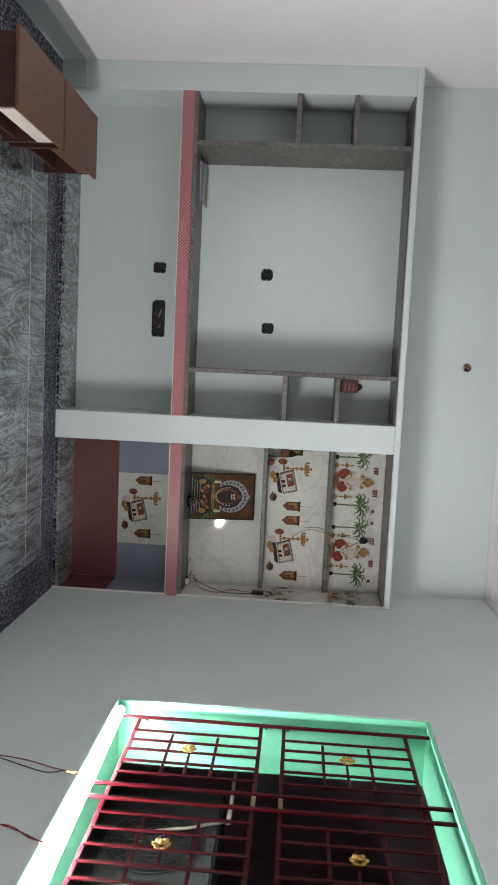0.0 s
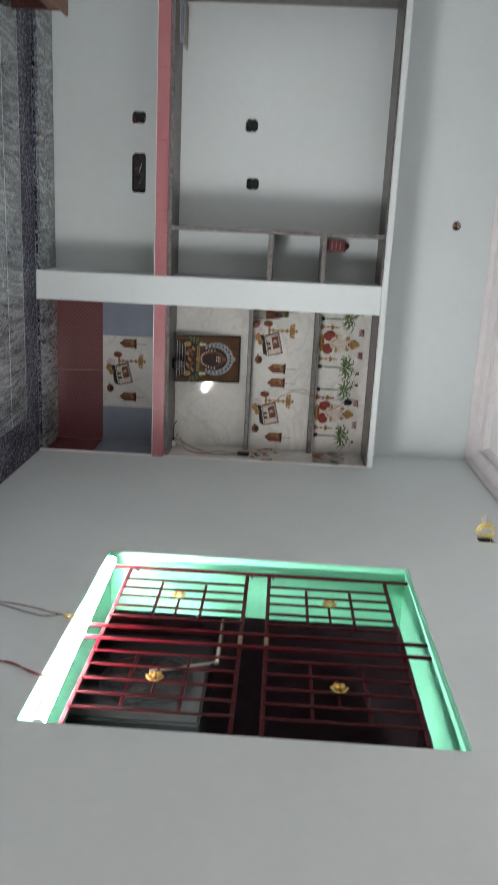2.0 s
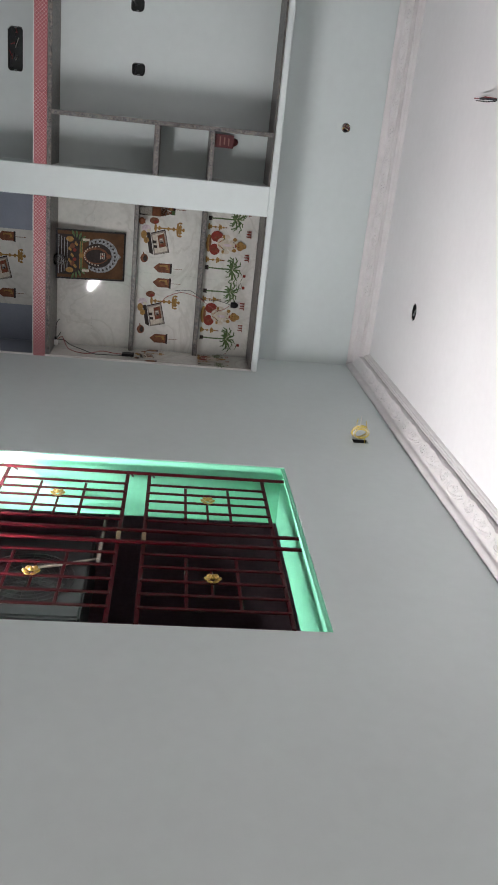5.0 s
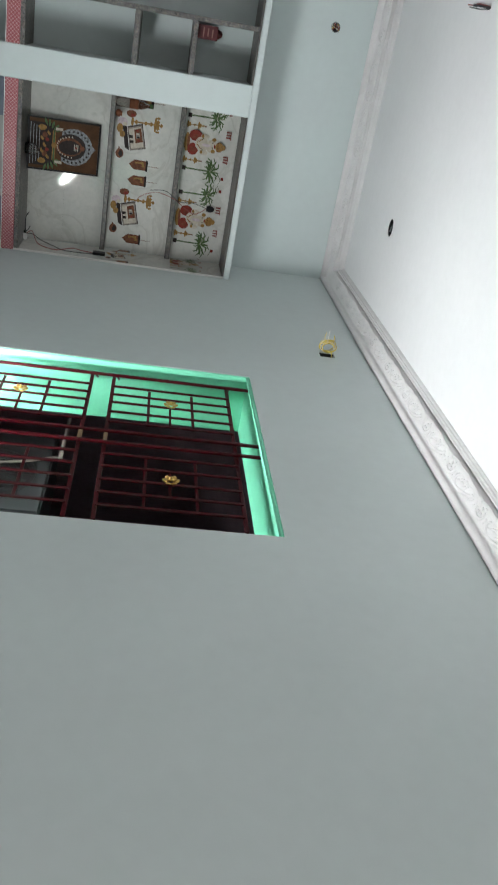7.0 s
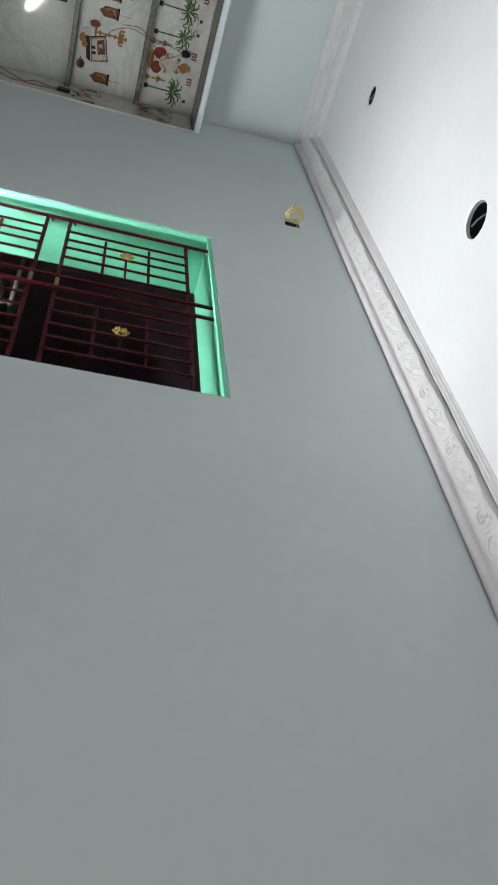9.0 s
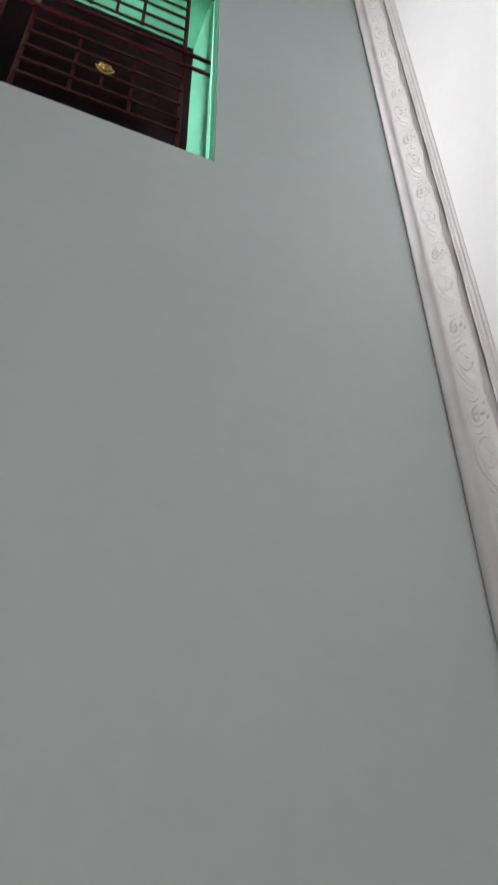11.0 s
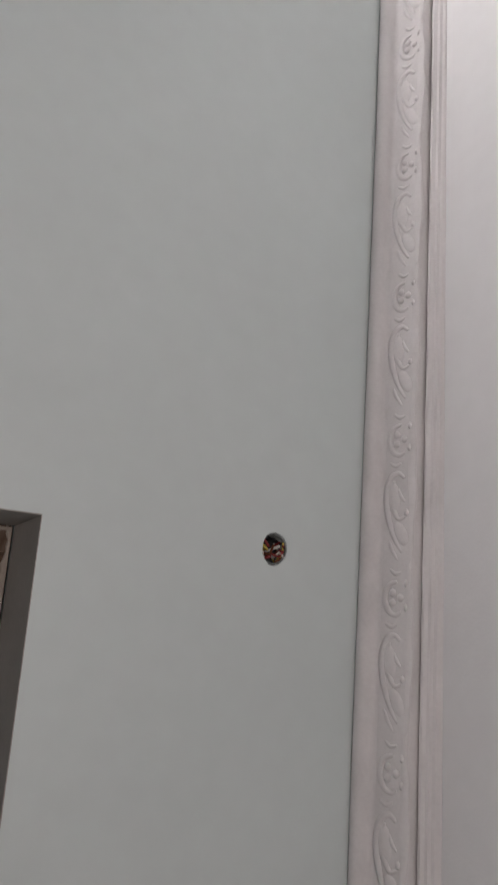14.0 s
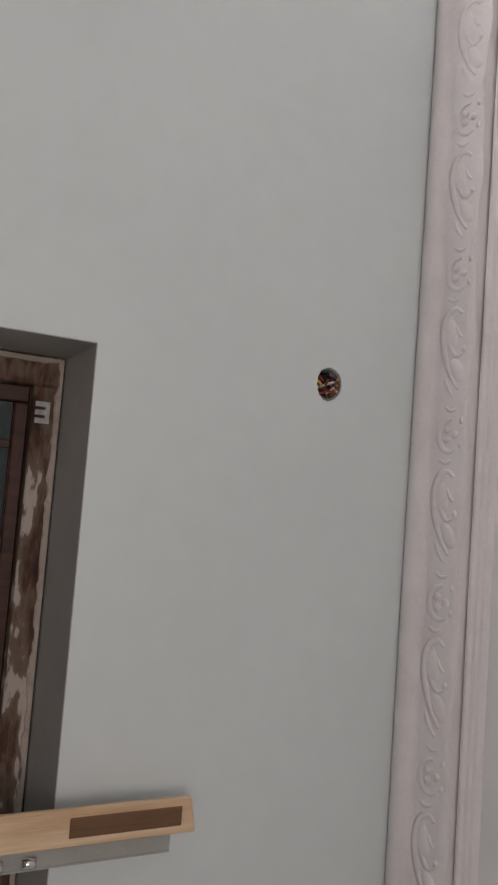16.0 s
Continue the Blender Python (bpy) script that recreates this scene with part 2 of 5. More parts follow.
def smeared_timber():
    """Dark red-brown timber under patches of mud and pale dried cement."""
    m = mat("cement_stained_timber", (0.14, 0.09, 0.06), 0.85, bump=0.4, bump_scale=40)
    nt = m.node_tree
    b = nt.nodes["Principled BSDF"]
    co, mp, nz, fn, mx = (nt.nodes.new("ShaderNode" + k) for k in ("TexCoord", "Mapping", "TexNoise", "TexNoise", "Mix"))
    mp.inputs["Scale"].default_value = (1.0, 0.45, 1.6)
    nz.inputs["Scale"].default_value, nz.inputs["Detail"].default_value, nz.inputs["Distortion"].default_value = 9.0, 6, 0.6
    fn.inputs["Scale"].default_value, fn.inputs["Detail"].default_value = 55.0, 5
    mx.inputs["Factor"].default_value = 0.28
    nt.links.new(co.outputs["Object"], mp.inputs[0])
    nt.links.new(mp.outputs[0], nz.inputs["Vector"])
    nt.links.new(mp.outputs[0], fn.inputs["Vector"])
    nt.links.new(nz.outputs["Fac"], mx.inputs["A"])
    nt.links.new(fn.outputs["Fac"], mx.inputs["B"])
    ramp = nt.nodes.new("ShaderNodeValToRGB")
    cr = ramp.color_ramp
    cr.elements[0].position, cr.elements[0].color = 0.38, (0.030, 0.010, 0.007, 1)
    cr.elements[1].position, cr.elements[1].color = 0.47, (0.085, 0.045, 0.028, 1)
    for pos, col in ((0.53, (0.15, 0.105, 0.075, 1)), (0.575, (0.17, 0.125, 0.095, 1)), (0.60, (0.46, 0.41, 0.37, 1))):
        e = cr.elements.new(pos)
        e.color = col
    nt.links.new(mx.outputs["Result"], ramp.inputs[0])
    nt.links.new(ramp.outputs[0], b.inputs["Base Color"])
    return m


MUDDY = smeared_timber()
CEMENT = mat("raw_cement_edge", (0.42, 0.37, 0.32), 0.9, vary=0.18, scale=20, bump=0.5, bump_scale=80)
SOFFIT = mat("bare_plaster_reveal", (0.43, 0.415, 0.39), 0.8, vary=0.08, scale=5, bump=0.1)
ALU = mat("grey_aluminium", (0.42, 0.42, 0.39), 0.4, metal=0.55, vary=0.08, scale=12)
CHROME = mat("chrome", (0.75, 0.75, 0.74), 0.15, metal=1.0, vary=0.03)
STEEL = mat("galvanised_steel", (0.20, 0.22, 0.22), 0.5, metal=0.5, vary=0.3, scale=40)
STEEL_PALE = mat("pale_zinc_plate", (0.40, 0.43, 0.42), 0.4, metal=0.3, vary=0.25, scale=60)
BOXGREY = mat("dark_metal_box", (0.018, 0.023, 0.023), 0.6, vary=0.4, scale=40)
BLACK = mat("black_plastic", (0.012, 0.012, 0.013), 0.5, vary=0.1, spec=0.2)
WIRE_RED = mat("red_wire", (0.25, 0.03, 0.03), 0.45)
WIRE_BLACK = mat("black_wire", (0.02, 0.02, 0.025), 0.45)
WIRE_WHITE = mat("white_wire", (0.62, 0.60, 0.55), 0.5)
WIRE_YELLOW = mat("yellow_wire", (0.66, 0.52, 0.10), 0.45)
WHITE_PLASTIC = mat("white_plastic", (0.78, 0.78, 0.75), 0.4, vary=0.03)
PAPER = mat("white_paper", (0.30, 0.28, 0.24), 0.8, vary=0.05, scale=20)
PAPER_BLUE = mat("blue_printed_paper", (0.16, 0.24, 0.42), 0.7, vary=0.3, scale=30)
RED_CARD = mat("dark_red_card", (0.075, 0.009, 0.011), 0.45, vary=0.15, scale=30)
RED_CARD_DEEP = mat("maroon_card", (0.08, 0.014, 0.014), 0.5, vary=0.2, scale=30)
BARS_PALE = mat("pale_print", (0.20, 0.10, 0.085), 0.6)
# the unlit room's dimness is put into these wall and floor colours
DARK_WALL = mat("shade_toned_brown_plaster", (0.30, 0.23, 0.26), 0.9, vary=0.2, scale=2)
DARK_FLOOR = mat("shade_toned_cement", (0.08, 0.075, 0.07), 0.9, vary=0.2, scale=3)
# casing and pipe colours are lowered to look dim in the unlit room
COOLER_GREY = mat("dimmed_grey_enamel", (0.030, 0.033, 0.034), 0.6, vary=0.12, scale=6, spec=0.15)
PIPE = mat("dimmed_pale_pipe", (0.22, 0.20, 0.17), 0.6, vary=0.2, scale=20)
GLASS = glass("clear_glass")
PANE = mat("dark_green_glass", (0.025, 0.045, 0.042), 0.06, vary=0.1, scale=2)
BOTTLE = glass("clear_plastic", (0.92, 0.90, 0.86), 0.06)
TUBE = mat("lit_led_diffuser", (0.97, 0.98, 0.985), 0.5, vary=0.0, emit=TUBE_GLOW)
P_RED = mat("red_print", (0.20, 0.032, 0.022), 0.5, spec=0.15, vary=0.2, scale=60)
P_GOLD = mat("ochre_print", (0.29, 0.165, 0.05), 0.5, spec=0.15, vary=0.3, scale=80)
P_GREEN = mat("green_print", (0.085, 0.135, 0.055), 0.5, spec=0.15, vary=0.35, scale=60)
P_BROWN = mat("brown_print", (0.16, 0.06, 0.03), 0.5, spec=0.15, vary=0.3, scale=60)
P_CREAM = mat("cream_print", (0.50, 0.45, 0.37), 0.5, spec=0.15, vary=0.15, scale=60)
P_DARK = mat("dark_print", (0.03, 0.022, 0.02), 0.5, spec=0.15, vary=0.3, scale=60)
P_SILVER = mat("silver_print", (0.27, 0.285, 0.30), 0.5, spec=0.15, vary=0.45, scale=110)
P_TAUPE = mat("taupe_print", (0.25, 0.22, 0.195), 0.5, spec=0.15, vary=0.35, scale=70)
P_LILAC = mat("lilac_print", (0.50, 0.42, 0.46), 0.5, spec=0.15, vary=0.2, scale=60)
PICTURE_GROUND = mat("brown_picture_ground", (0.085, 0.038, 0.015), 0.5, spec=0.15, vary=0.3, scale=14)


# ---- mesh helpers ----
def box(bm, x0, x1, y0, y1, z0, z1, mi=0):
    v = [bm.verts.new(p) for p in ((x0, y0, z0), (x1, y0, z0), (x1, y1, z0), (x0, y1, z0), (x0, y0, z1), (x1, y0, z1), (x1, y1, z1), (x0, y1, z1))]
    for f in ((3, 2, 1, 0), (4, 5, 6, 7), (0, 1, 5, 4), (1, 2, 6, 5), (2, 3, 7, 6), (3, 0, 4, 7)):
        bm.faces.new([v[i] for i in f]).material_index = mi
    return bm


def tube(bm, pts, r, sides=6, mi=0, cap=True, taper=None):
    """A round rod or wire through the points."""
    pts = [Vector(p) for p in pts]
    rings, side = [], None
    for i, p in enumerate(pts):
        d = (pts[min(i + 1, len(pts) - 1)] - pts[max(i - 1, 0)]).normalized()
        if side is None:
            side = d.cross(Vector((0.31, 0.52, 0.8))).normalized()
        side = (side - d * side.dot(d)).normalized()
        up = d.cross(side)
        rr = r * (taper[i] if taper else 1)
        rings.append([bm.verts.new(p + rr * (math.cos(a) * side + math.sin(a) * up)) for a in (2 * math.pi * k / sides for k in range(sides))])
    for a, b in zip(rings, rings[1:]):
        for k in range(sides):
            f = bm.faces.new((a[k], a[(k + 1) % sides], b[(k + 1) % sides], b[k]))
            f.material_index, f.smooth = mi, True
    if cap:
        bm.faces.new(list(reversed(rings[0]))).material_index = mi
        bm.faces.new(rings[-1]).material_index = mi
    return bm


def blob(bm, c, r, seg=10, mi=0, m=None):
    got = bmesh.ops.create_uvsphere(bm, u_segments=seg, v_segments=max(5, seg * 2 // 3), radius=1.0)
    mm = Matrix.Translation(c) @ (m or Matrix()) @ Matrix.Diagonal((*r, 1))
    bmesh.ops.transform(bm, matrix=mm, verts=got["verts"])
    for f in {f for v in got["verts"] for f in v.link_faces}:
        f.material_index, f.smooth = mi, True
    return bm


def lathe(bm, profile, c=(0, 0, 0), seg=16, mi=0):
    """Turns (radius, height) pairs about the upright axis through c."""
    rings = [[bm.verts.new((c[0] + r * math.cos(a), c[1] + r * math.sin(a), c[2] + h)) for a in (2 * math.pi * k / seg for k in range(seg))] for r, h in profile]
    for a, b in zip(rings, rings[1:]):
        for k in range(seg):
            f = bm.faces.new((a[k], a[(k + 1) % seg], b[(k + 1) % seg], b[k]))
            f.material_index, f.smooth = mi, True
    bm.faces.new(list(reversed(rings[0]))).material_index = mi
    bm.faces.new(rings[-1]).material_index = mi
    return bm


def soft(bm, w=0.003, seg=1):
    bmesh.ops.bevel(bm, geom=list(bm.edges), offset=w, segments=seg, affect="EDGES", clamp_overlap=True)
    return bm


def mesh_of(name, bm, mats):
    me = bpy.data.meshes.new(name)
    bm.normal_update()
    bm.to_mesh(me)
    bm.free()
    for m in mats if isinstance(mats, (list, tuple)) else [mats]:
        me.materials.append(m)
    return me


def thing(name, label, category, at=(0, 0, 0), group="", kind=""):
    ob = new(name)
    ob.empty_display_size = 0.05
    ob.location = at
    return tagged(ob, label, category, group, kind)


def part(name, bm, mats, parent, label=""):
    """One mesh object under a thing or a part; its coordinates are the world's, less the parents' places."""
    ob = new(name, mesh_of(name, bm, mats))
    ob.parent = parent
    p, off = parent, Vector()
    while p is not None:
        off += p.location
        p = p.parent
    ob.data.transform(Matrix.Translation(-off))
    return tagged(ob, label)


def solid(name, bm, mats, label, category, kind="", group=""):
    """A thing that is one mesh."""
    return tagged(new(name, mesh_of(name, bm, mats)), label, category, group, kind)


def B(*a):
    return box(bmesh.new(), *a)


def sheet_with_openings(axis, face, back, u0, u1, v0, v1, holes, rounds=()):
    """A wall: a slab across the axis from its face to its back, with openings right through (u0, u1, v0, v1), and round pockets (u, v, radius u, radius v, depth)."""
    bm = bmesh.new()
    holes = list(holes)
    pads = [(u - ru * 1.6, u + ru * 1.6, v - rv * 1.6, v + rv * 1.6) for u, v, ru, rv, _ in rounds]
    us = sorted({u0, u1, *(h[i] for h in holes + pads for i in (0, 1))})
    vs = sorted({v0, v1, *(h[i] for h in holes + pads for i in (2, 3))})

    def P(u, v, w):
        return {"x": (w, u, v), "y": (u, w, v), "z": (u, v, w)}[axis]

    made = {}

    def V(u, v, w):
        k = (round(u, 5), round(v, 5), round(w, 5))
        if k not in made:
            made[k] = bm.verts.new(P(u, v, w))
        return made[k]

    def inside(u, v, group):
        return any(a < u < b and c < v < d for a, b, c, d in group)

    full = {}
    for i, (a, b) in enumerate(zip(us, us[1:])):
        for j, (c, d) in enumerate(zip(vs, vs[1:])):
            mu, mv = (a + b) / 2, (c + d) / 2
            full[i, j] = not inside(mu, mv, holes)
            if full[i, j]:
                if not inside(mu, mv, pads):
                    bm.faces.new([V(a, c, face), V(b, c, face), V(b, d, face), V(a, d, face)])
                bm.faces.new([V(a, c, back), V(b, c, back), V(b, d, back), V(a, d, back)])
    for (i, j), f in full.items():
        if not f:
            continue
        a, b, c, d = us[i], us[i + 1], vs[j], vs[j + 1]
        for di, dj, p, q in ((-1, 0, (a, c), (a, d)), (1, 0, (b, c), (b, d)), (0, -1, (a, c), (b, c)), (0, 1, (a, d), (b, d))):
            if not full.get((i + di, j + dj), False):
                bm.faces.new([V(*p, face), V(*q, face), V(*q, back), V(*p, back)])
    for (u, v, ru, rv, depth), (a, b, c, d) in zip(rounds, pads):
        n = 16
        rim = [(u + ru * math.cos(2 * math.pi * k / n) * (1 + 0.06 * math.sin(5 * k)), v + rv * math.sin(2 * math.pi * k / n) * (1 + 0.05 * math.cos(7 * k))) for k in range(n)]

        def edge(k):
            x, y = math.cos(2 * math.pi * k / n), math.sin(2 * math.pi * k / n)
            s = 1 / max(abs(x), abs(y))
            return u + (b - a) / 2 * x * s, v + (d - c) / 2 * y * s

        deep = face + (depth if back > face else -depth)
        for k in range(n):
            k2 = (k + 1) % n
            bm.faces.new([V(*edge(k), face), V(*edge(k2), face), V(*rim[k2], face), V(*rim[k], face)])
            bm.faces.new([V(*rim[k], face), V(*rim[k2], face), V(*rim[k2], deep), V(*rim[k], deep)])
        bm.faces.new([V(*p, deep) for p in rim])
    bmesh.ops.recalc_face_normals(bm, faces=list(bm.faces))
    return bm


# ---- the shell of the room ----
WIN = (2.168, 3.525, 0.829, LINTEL + 0.003)      # window opening in the right wall: y, y, z, z
DOOR = (-1.25, 0.017, 0.0, LINTEL)
WALL_T = 0.30
solid("wall_right", sheet_with_openings("x", XR, XR + WALL_T, YS, YB, 0.0, ZT, [WIN, DOOR, (3.930, 3.992, 2.660, 2.742)], [(0.012, 2.712, 0.034, 0.031, 0.05)]), PAINT,
      "pale mint painted wall with a barred window and a doorway", "wall", "structure")
BOXES = ((-0.254, -0.175, 1.280, 1.360), (0.106, 0.178, 1.301, 1.382), (-0.271, -0.199, 0.547, 0.634), (-0.018, 0.230, 0.548, 0.638))
solid("wall_back", sheet_with_openings("y", YB, YB + 0.2, XL - 0.2, XR + WALL_T, 0.0, ZT, BOXES, [(0.346, 2.690, 0.030, 0.031, 0.05)]), PAINT,
      "pale mint painted wall behind the built-in shelves", "wall", "structure")
# the opening in the left wall is assumed, to house the fill lamp
solid("wall_left", sheet_with_openings("x", XL, XL - 0.2, YS - 0.2, YB, 0.0, ZT, [(-0.70, 0.30, 0.0, 2.1)]), WHITE, "plain off-white painted wall with an assumed, unseen opening", "wall", "structure")
solid("wall_front", B(XL, XR + WALL_T, YS - 0.2, YS, 0.0, ZT), PAINT, "pale mint painted end wall", "wall", "structure")
solid("ceiling", sheet_with_openings("z", ZT, ZT + 0.15, XL - 0.2, XR + WALL_T, YS - 0.2, YB + 0.2, [], [(1.318, 4.535, 0.052, 0.052, 0.09), (1.302, 2.705, 0.074, 0.074, 0.09)]), WHITE,
      "white painted ceiling with two round cut-outs", "ceiling", "structure")
for a, b in ((YS, -0.702), (0.302, YF - 0.014)):
    solid("baseboard", soft(B(XL, XL + 0.012, a, b, 0.0, 0.155), 0.003), SKIRT, "grey painted skirting band along the off-white wall", "skirting", "structure")
bm = B(XL, -1.284, YF - 0.012, YF - 0.0005, 0.0, 0.155)
solid("baseboard", soft(bm, 0.003), SKIRT, "grey painted skirting band at the foot of the pilaster", "skirting", "structure")

# dim room beyond the window and doorway, closed all round to stay dark
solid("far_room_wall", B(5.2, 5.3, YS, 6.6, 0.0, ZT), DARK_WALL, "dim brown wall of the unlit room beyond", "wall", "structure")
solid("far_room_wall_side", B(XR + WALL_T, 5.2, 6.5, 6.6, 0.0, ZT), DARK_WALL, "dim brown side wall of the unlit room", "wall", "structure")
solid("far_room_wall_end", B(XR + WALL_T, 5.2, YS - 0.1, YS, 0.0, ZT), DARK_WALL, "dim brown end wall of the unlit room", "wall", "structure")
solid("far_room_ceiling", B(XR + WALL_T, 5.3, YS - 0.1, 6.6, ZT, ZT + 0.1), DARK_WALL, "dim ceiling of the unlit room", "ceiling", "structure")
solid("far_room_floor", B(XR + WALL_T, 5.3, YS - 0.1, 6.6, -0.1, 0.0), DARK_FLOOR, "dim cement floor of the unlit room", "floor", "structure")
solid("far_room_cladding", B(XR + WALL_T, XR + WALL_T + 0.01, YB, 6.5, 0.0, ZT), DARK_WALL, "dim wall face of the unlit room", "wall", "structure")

# ---- built-in shelf unit ----
unit = thing("built_in_shelf_unit", "mint painted wall unit with grey granite shelves and red tiled ledge", "shelf unit", (0.2, YF, 0))
LEDGE_B, TILE_T, LEDGE_T = 0.763, 0.838, 0.864          # granite ledge with a tiled front
TOP_B, TOP_T = 2.200, 2.238
PIL_A, PIL_B = (XL, -1.284), (0.738, 0.921)
part("pilaster", soft(B(PIL_A[0], PIL_A[1], YF, YB, 0.0, TOP_B), 0.004), PAINT, unit, "pale mint pilaster")
part("pilaster", soft(B(PIL_B[0], PIL_B[1], YF, YB, 0.0, TOP_B), 0.004), PAINT, unit, "pale mint pilaster between the two niches")
top = part("top_slab", soft(B(XL, XR, YF - 0.004, YB, TOP_B, TOP_T), 0.004), PAINT, unit, "painted concrete top ledge")
part("soffit", B(PIL_A[1], PIL_B[0], YF + 0.012, YB - 0.002, TOP_B - 0.012, TOP_B - 0.001), GRANITE_SLAB, top, "grey granite lining under the top slab")
part("soffit", B(PIL_B[1], XR, YF + 0.012, YB - 0.002, TOP_B - 0.010, TOP_B - 0.001), GRANITE_SLAB, top, "grey granite lining under the top slab")
for x0, x1 in ((PIL_A[1], PIL_B[0]), (PIL_B[1], XR)):
    ledge = part("granite_ledge", B(x0, x1, YF + 0.012, YB, LEDGE_B + 0.004, LEDGE_T), GRANITE_SLAB, unit, "grey granite ledge slab")
    n = max(2, round((x1 - x0) / 0.4))
    w = (x1 - x0) / n
    for k in range(n):
        part("edge_tile", soft(B(x0 + k * w + 0.0002, x0 + (k + 1) * w - 0.0002, YF - 0.004, YF + 0.0115, LEDGE_B, TILE_T), 0.0015), RED_TILE, ledge)
    part("edge_trim", B(x0, x1, YF - 0.0045, YF + 0.0110, LEDGE_B - 0.005, LEDGE_B - 0.0005), WHITE_PLASTIC, ledge, "thin white trim below the tiles")


def rough_edge(u0, u1, w0, w1, upright, seed, y=YF):
    """The sawn front edge of a stone slab, with an uneven arris and small chips; u runs along it, w across."""
    bm, rnd = bmesh.new(), random.Random(seed)
    n = max(6, int((u1 - u0) / 0.014))
    rows, chip = [], {}
    for _ in range(max(1, n // 22)):
        k, side = rnd.randrange(1, n), rnd.randrange(2)
        chip[k, side] = chip[k + 1, side] = rnd.uniform(0.004, 0.009)
    for k in range(n + 1):
        u = u0 + (u1 - u0) * k / n
        a = w0 + 0.0012 + 0.0010 * noise.noise(Vector((u * 40, seed, 0))) + chip.get((k, 0), 0)
        b = w1 - 0.0012 + 0.0010 * noise.noise(Vector((u * 40, seed, 5))) - chip.get((k, 1), 0)
        f = y + 0.0008 * noise.noise(Vector((u * 25, seed, 9)))
        ring = ((w0, y + 0.006), (a, f), (b, f), (w1, y + 0.006))
        rows.append([bm.verts.new((w, d, u) if upright else (u, d, w)) for w, d in ring])
    for r0, r1 in zip(rows, rows[1:]):
        for i in range(4):
            bm.faces.new((r0[i], r0[(i + 1) % 4], r1[(i + 1) % 4], r1[i]))
    bm.faces.new(rows[0])
    bm.faces.new(rows[-1])
    bmesh.ops.recalc_face_normals(bm, faces=list(bm.faces))
    return bm


def slab(name, x0, x1, z0, z1, label):
    return part(name, B(x0, x1, YF + 0.0065, YB, z0, z1), GRANITE_SLAB, unit, label)


for x0, x1, skew in ((-0.988, -0.959, 0.037), (0.425, 0.452, 0.0)):     # the first slab stands a little askew
    p = slab("partition", x0, x1, LEDGE_T, TOP_B - 0.012, "upright grey granite slab")
    for v in p.data.vertices:
        if v.co.y > 0.1:
            v.co.x += skew
    part("cut_edge", rough_edge(LEDGE_T, TOP_B - 0.013, x0, x1, True, 3 + x0), RAW_EDGE, p, "rough sawn granite edge")
for x0, x1, zs in ((PIL_A[1], -0.988, ((1.472, 1.506), (1.828, 1.858))), (0.452, PIL_B[0], ((1.471, 1.503), (1.806, 1.836)))):
    for z0, z1 in zs:
        p = slab("shelf", x0, x1, z0, z1, "short grey granite shelf")
        part("cut_edge", rough_edge(x0, x1, z0, z1, False, z0 + x0), RAW_EDGE, p, "rough sawn granite edge")
for x0, x1 in ((PIL_A[1], PIL_B[0]), (PIL_B[1], XR)):
    part("ledge_edge", rough_edge(x0, x1, TILE_T + 0.0008, LEDGE_T, False, 11 + x0, YF + 0.002), RAW_EDGE, unit, "rough granite edge above the tiled front")

# ---- prayer niche: tiles, small ledges ----
def flat(bm, pts, y, mi=0):
    f = bm.faces.new([bm.verts.new((x, y, z)) for x, z in pts])
    f.material_index = mi


def disc(bm, x, z, rx, rz, y, mi, n=12, a0=0.0, a1=360.0):
    flat(bm, [(x + rx * math.cos(radians(a0 + (a1 - a0) * k / n)), z + rz * math.sin(radians(a0 + (a1 - a0) * k / n))) for k in range(n if a1 - a0 >= 360 else n + 1)], y, mi)


def bar(bm, x0, x1, z0, z1, y, mi):
    flat(bm, [(x0, z0), (x1, z0), (x1, z1), (x0, z1)], y, mi)


def leaf(bm, x, z, ln, wd, ang, y, mi):
    c, s = math.cos(radians(ang)), math.sin(radians(ang))
    out = [(0, 0), (0.3, 0.8), (0.6, 1), (0.85, 0.6), (1, 0), (0.85, -0.5), (0.55, -0.9), (0.25, -0.7)]
    flat(bm, [(x + (u * ln) * c - (v * wd / 2) * s, z + (u * ln) * s + (v * wd / 2) * c) for u, v in out], y, mi)


PRINT = [P_RED, P_GOLD, P_GREEN, P_BROWN, P_CREAM, P_DARK, P_LILAC, P_TAUPE]
R_, G_, L_, W_, C_, D_, K_, T_ = range(8)


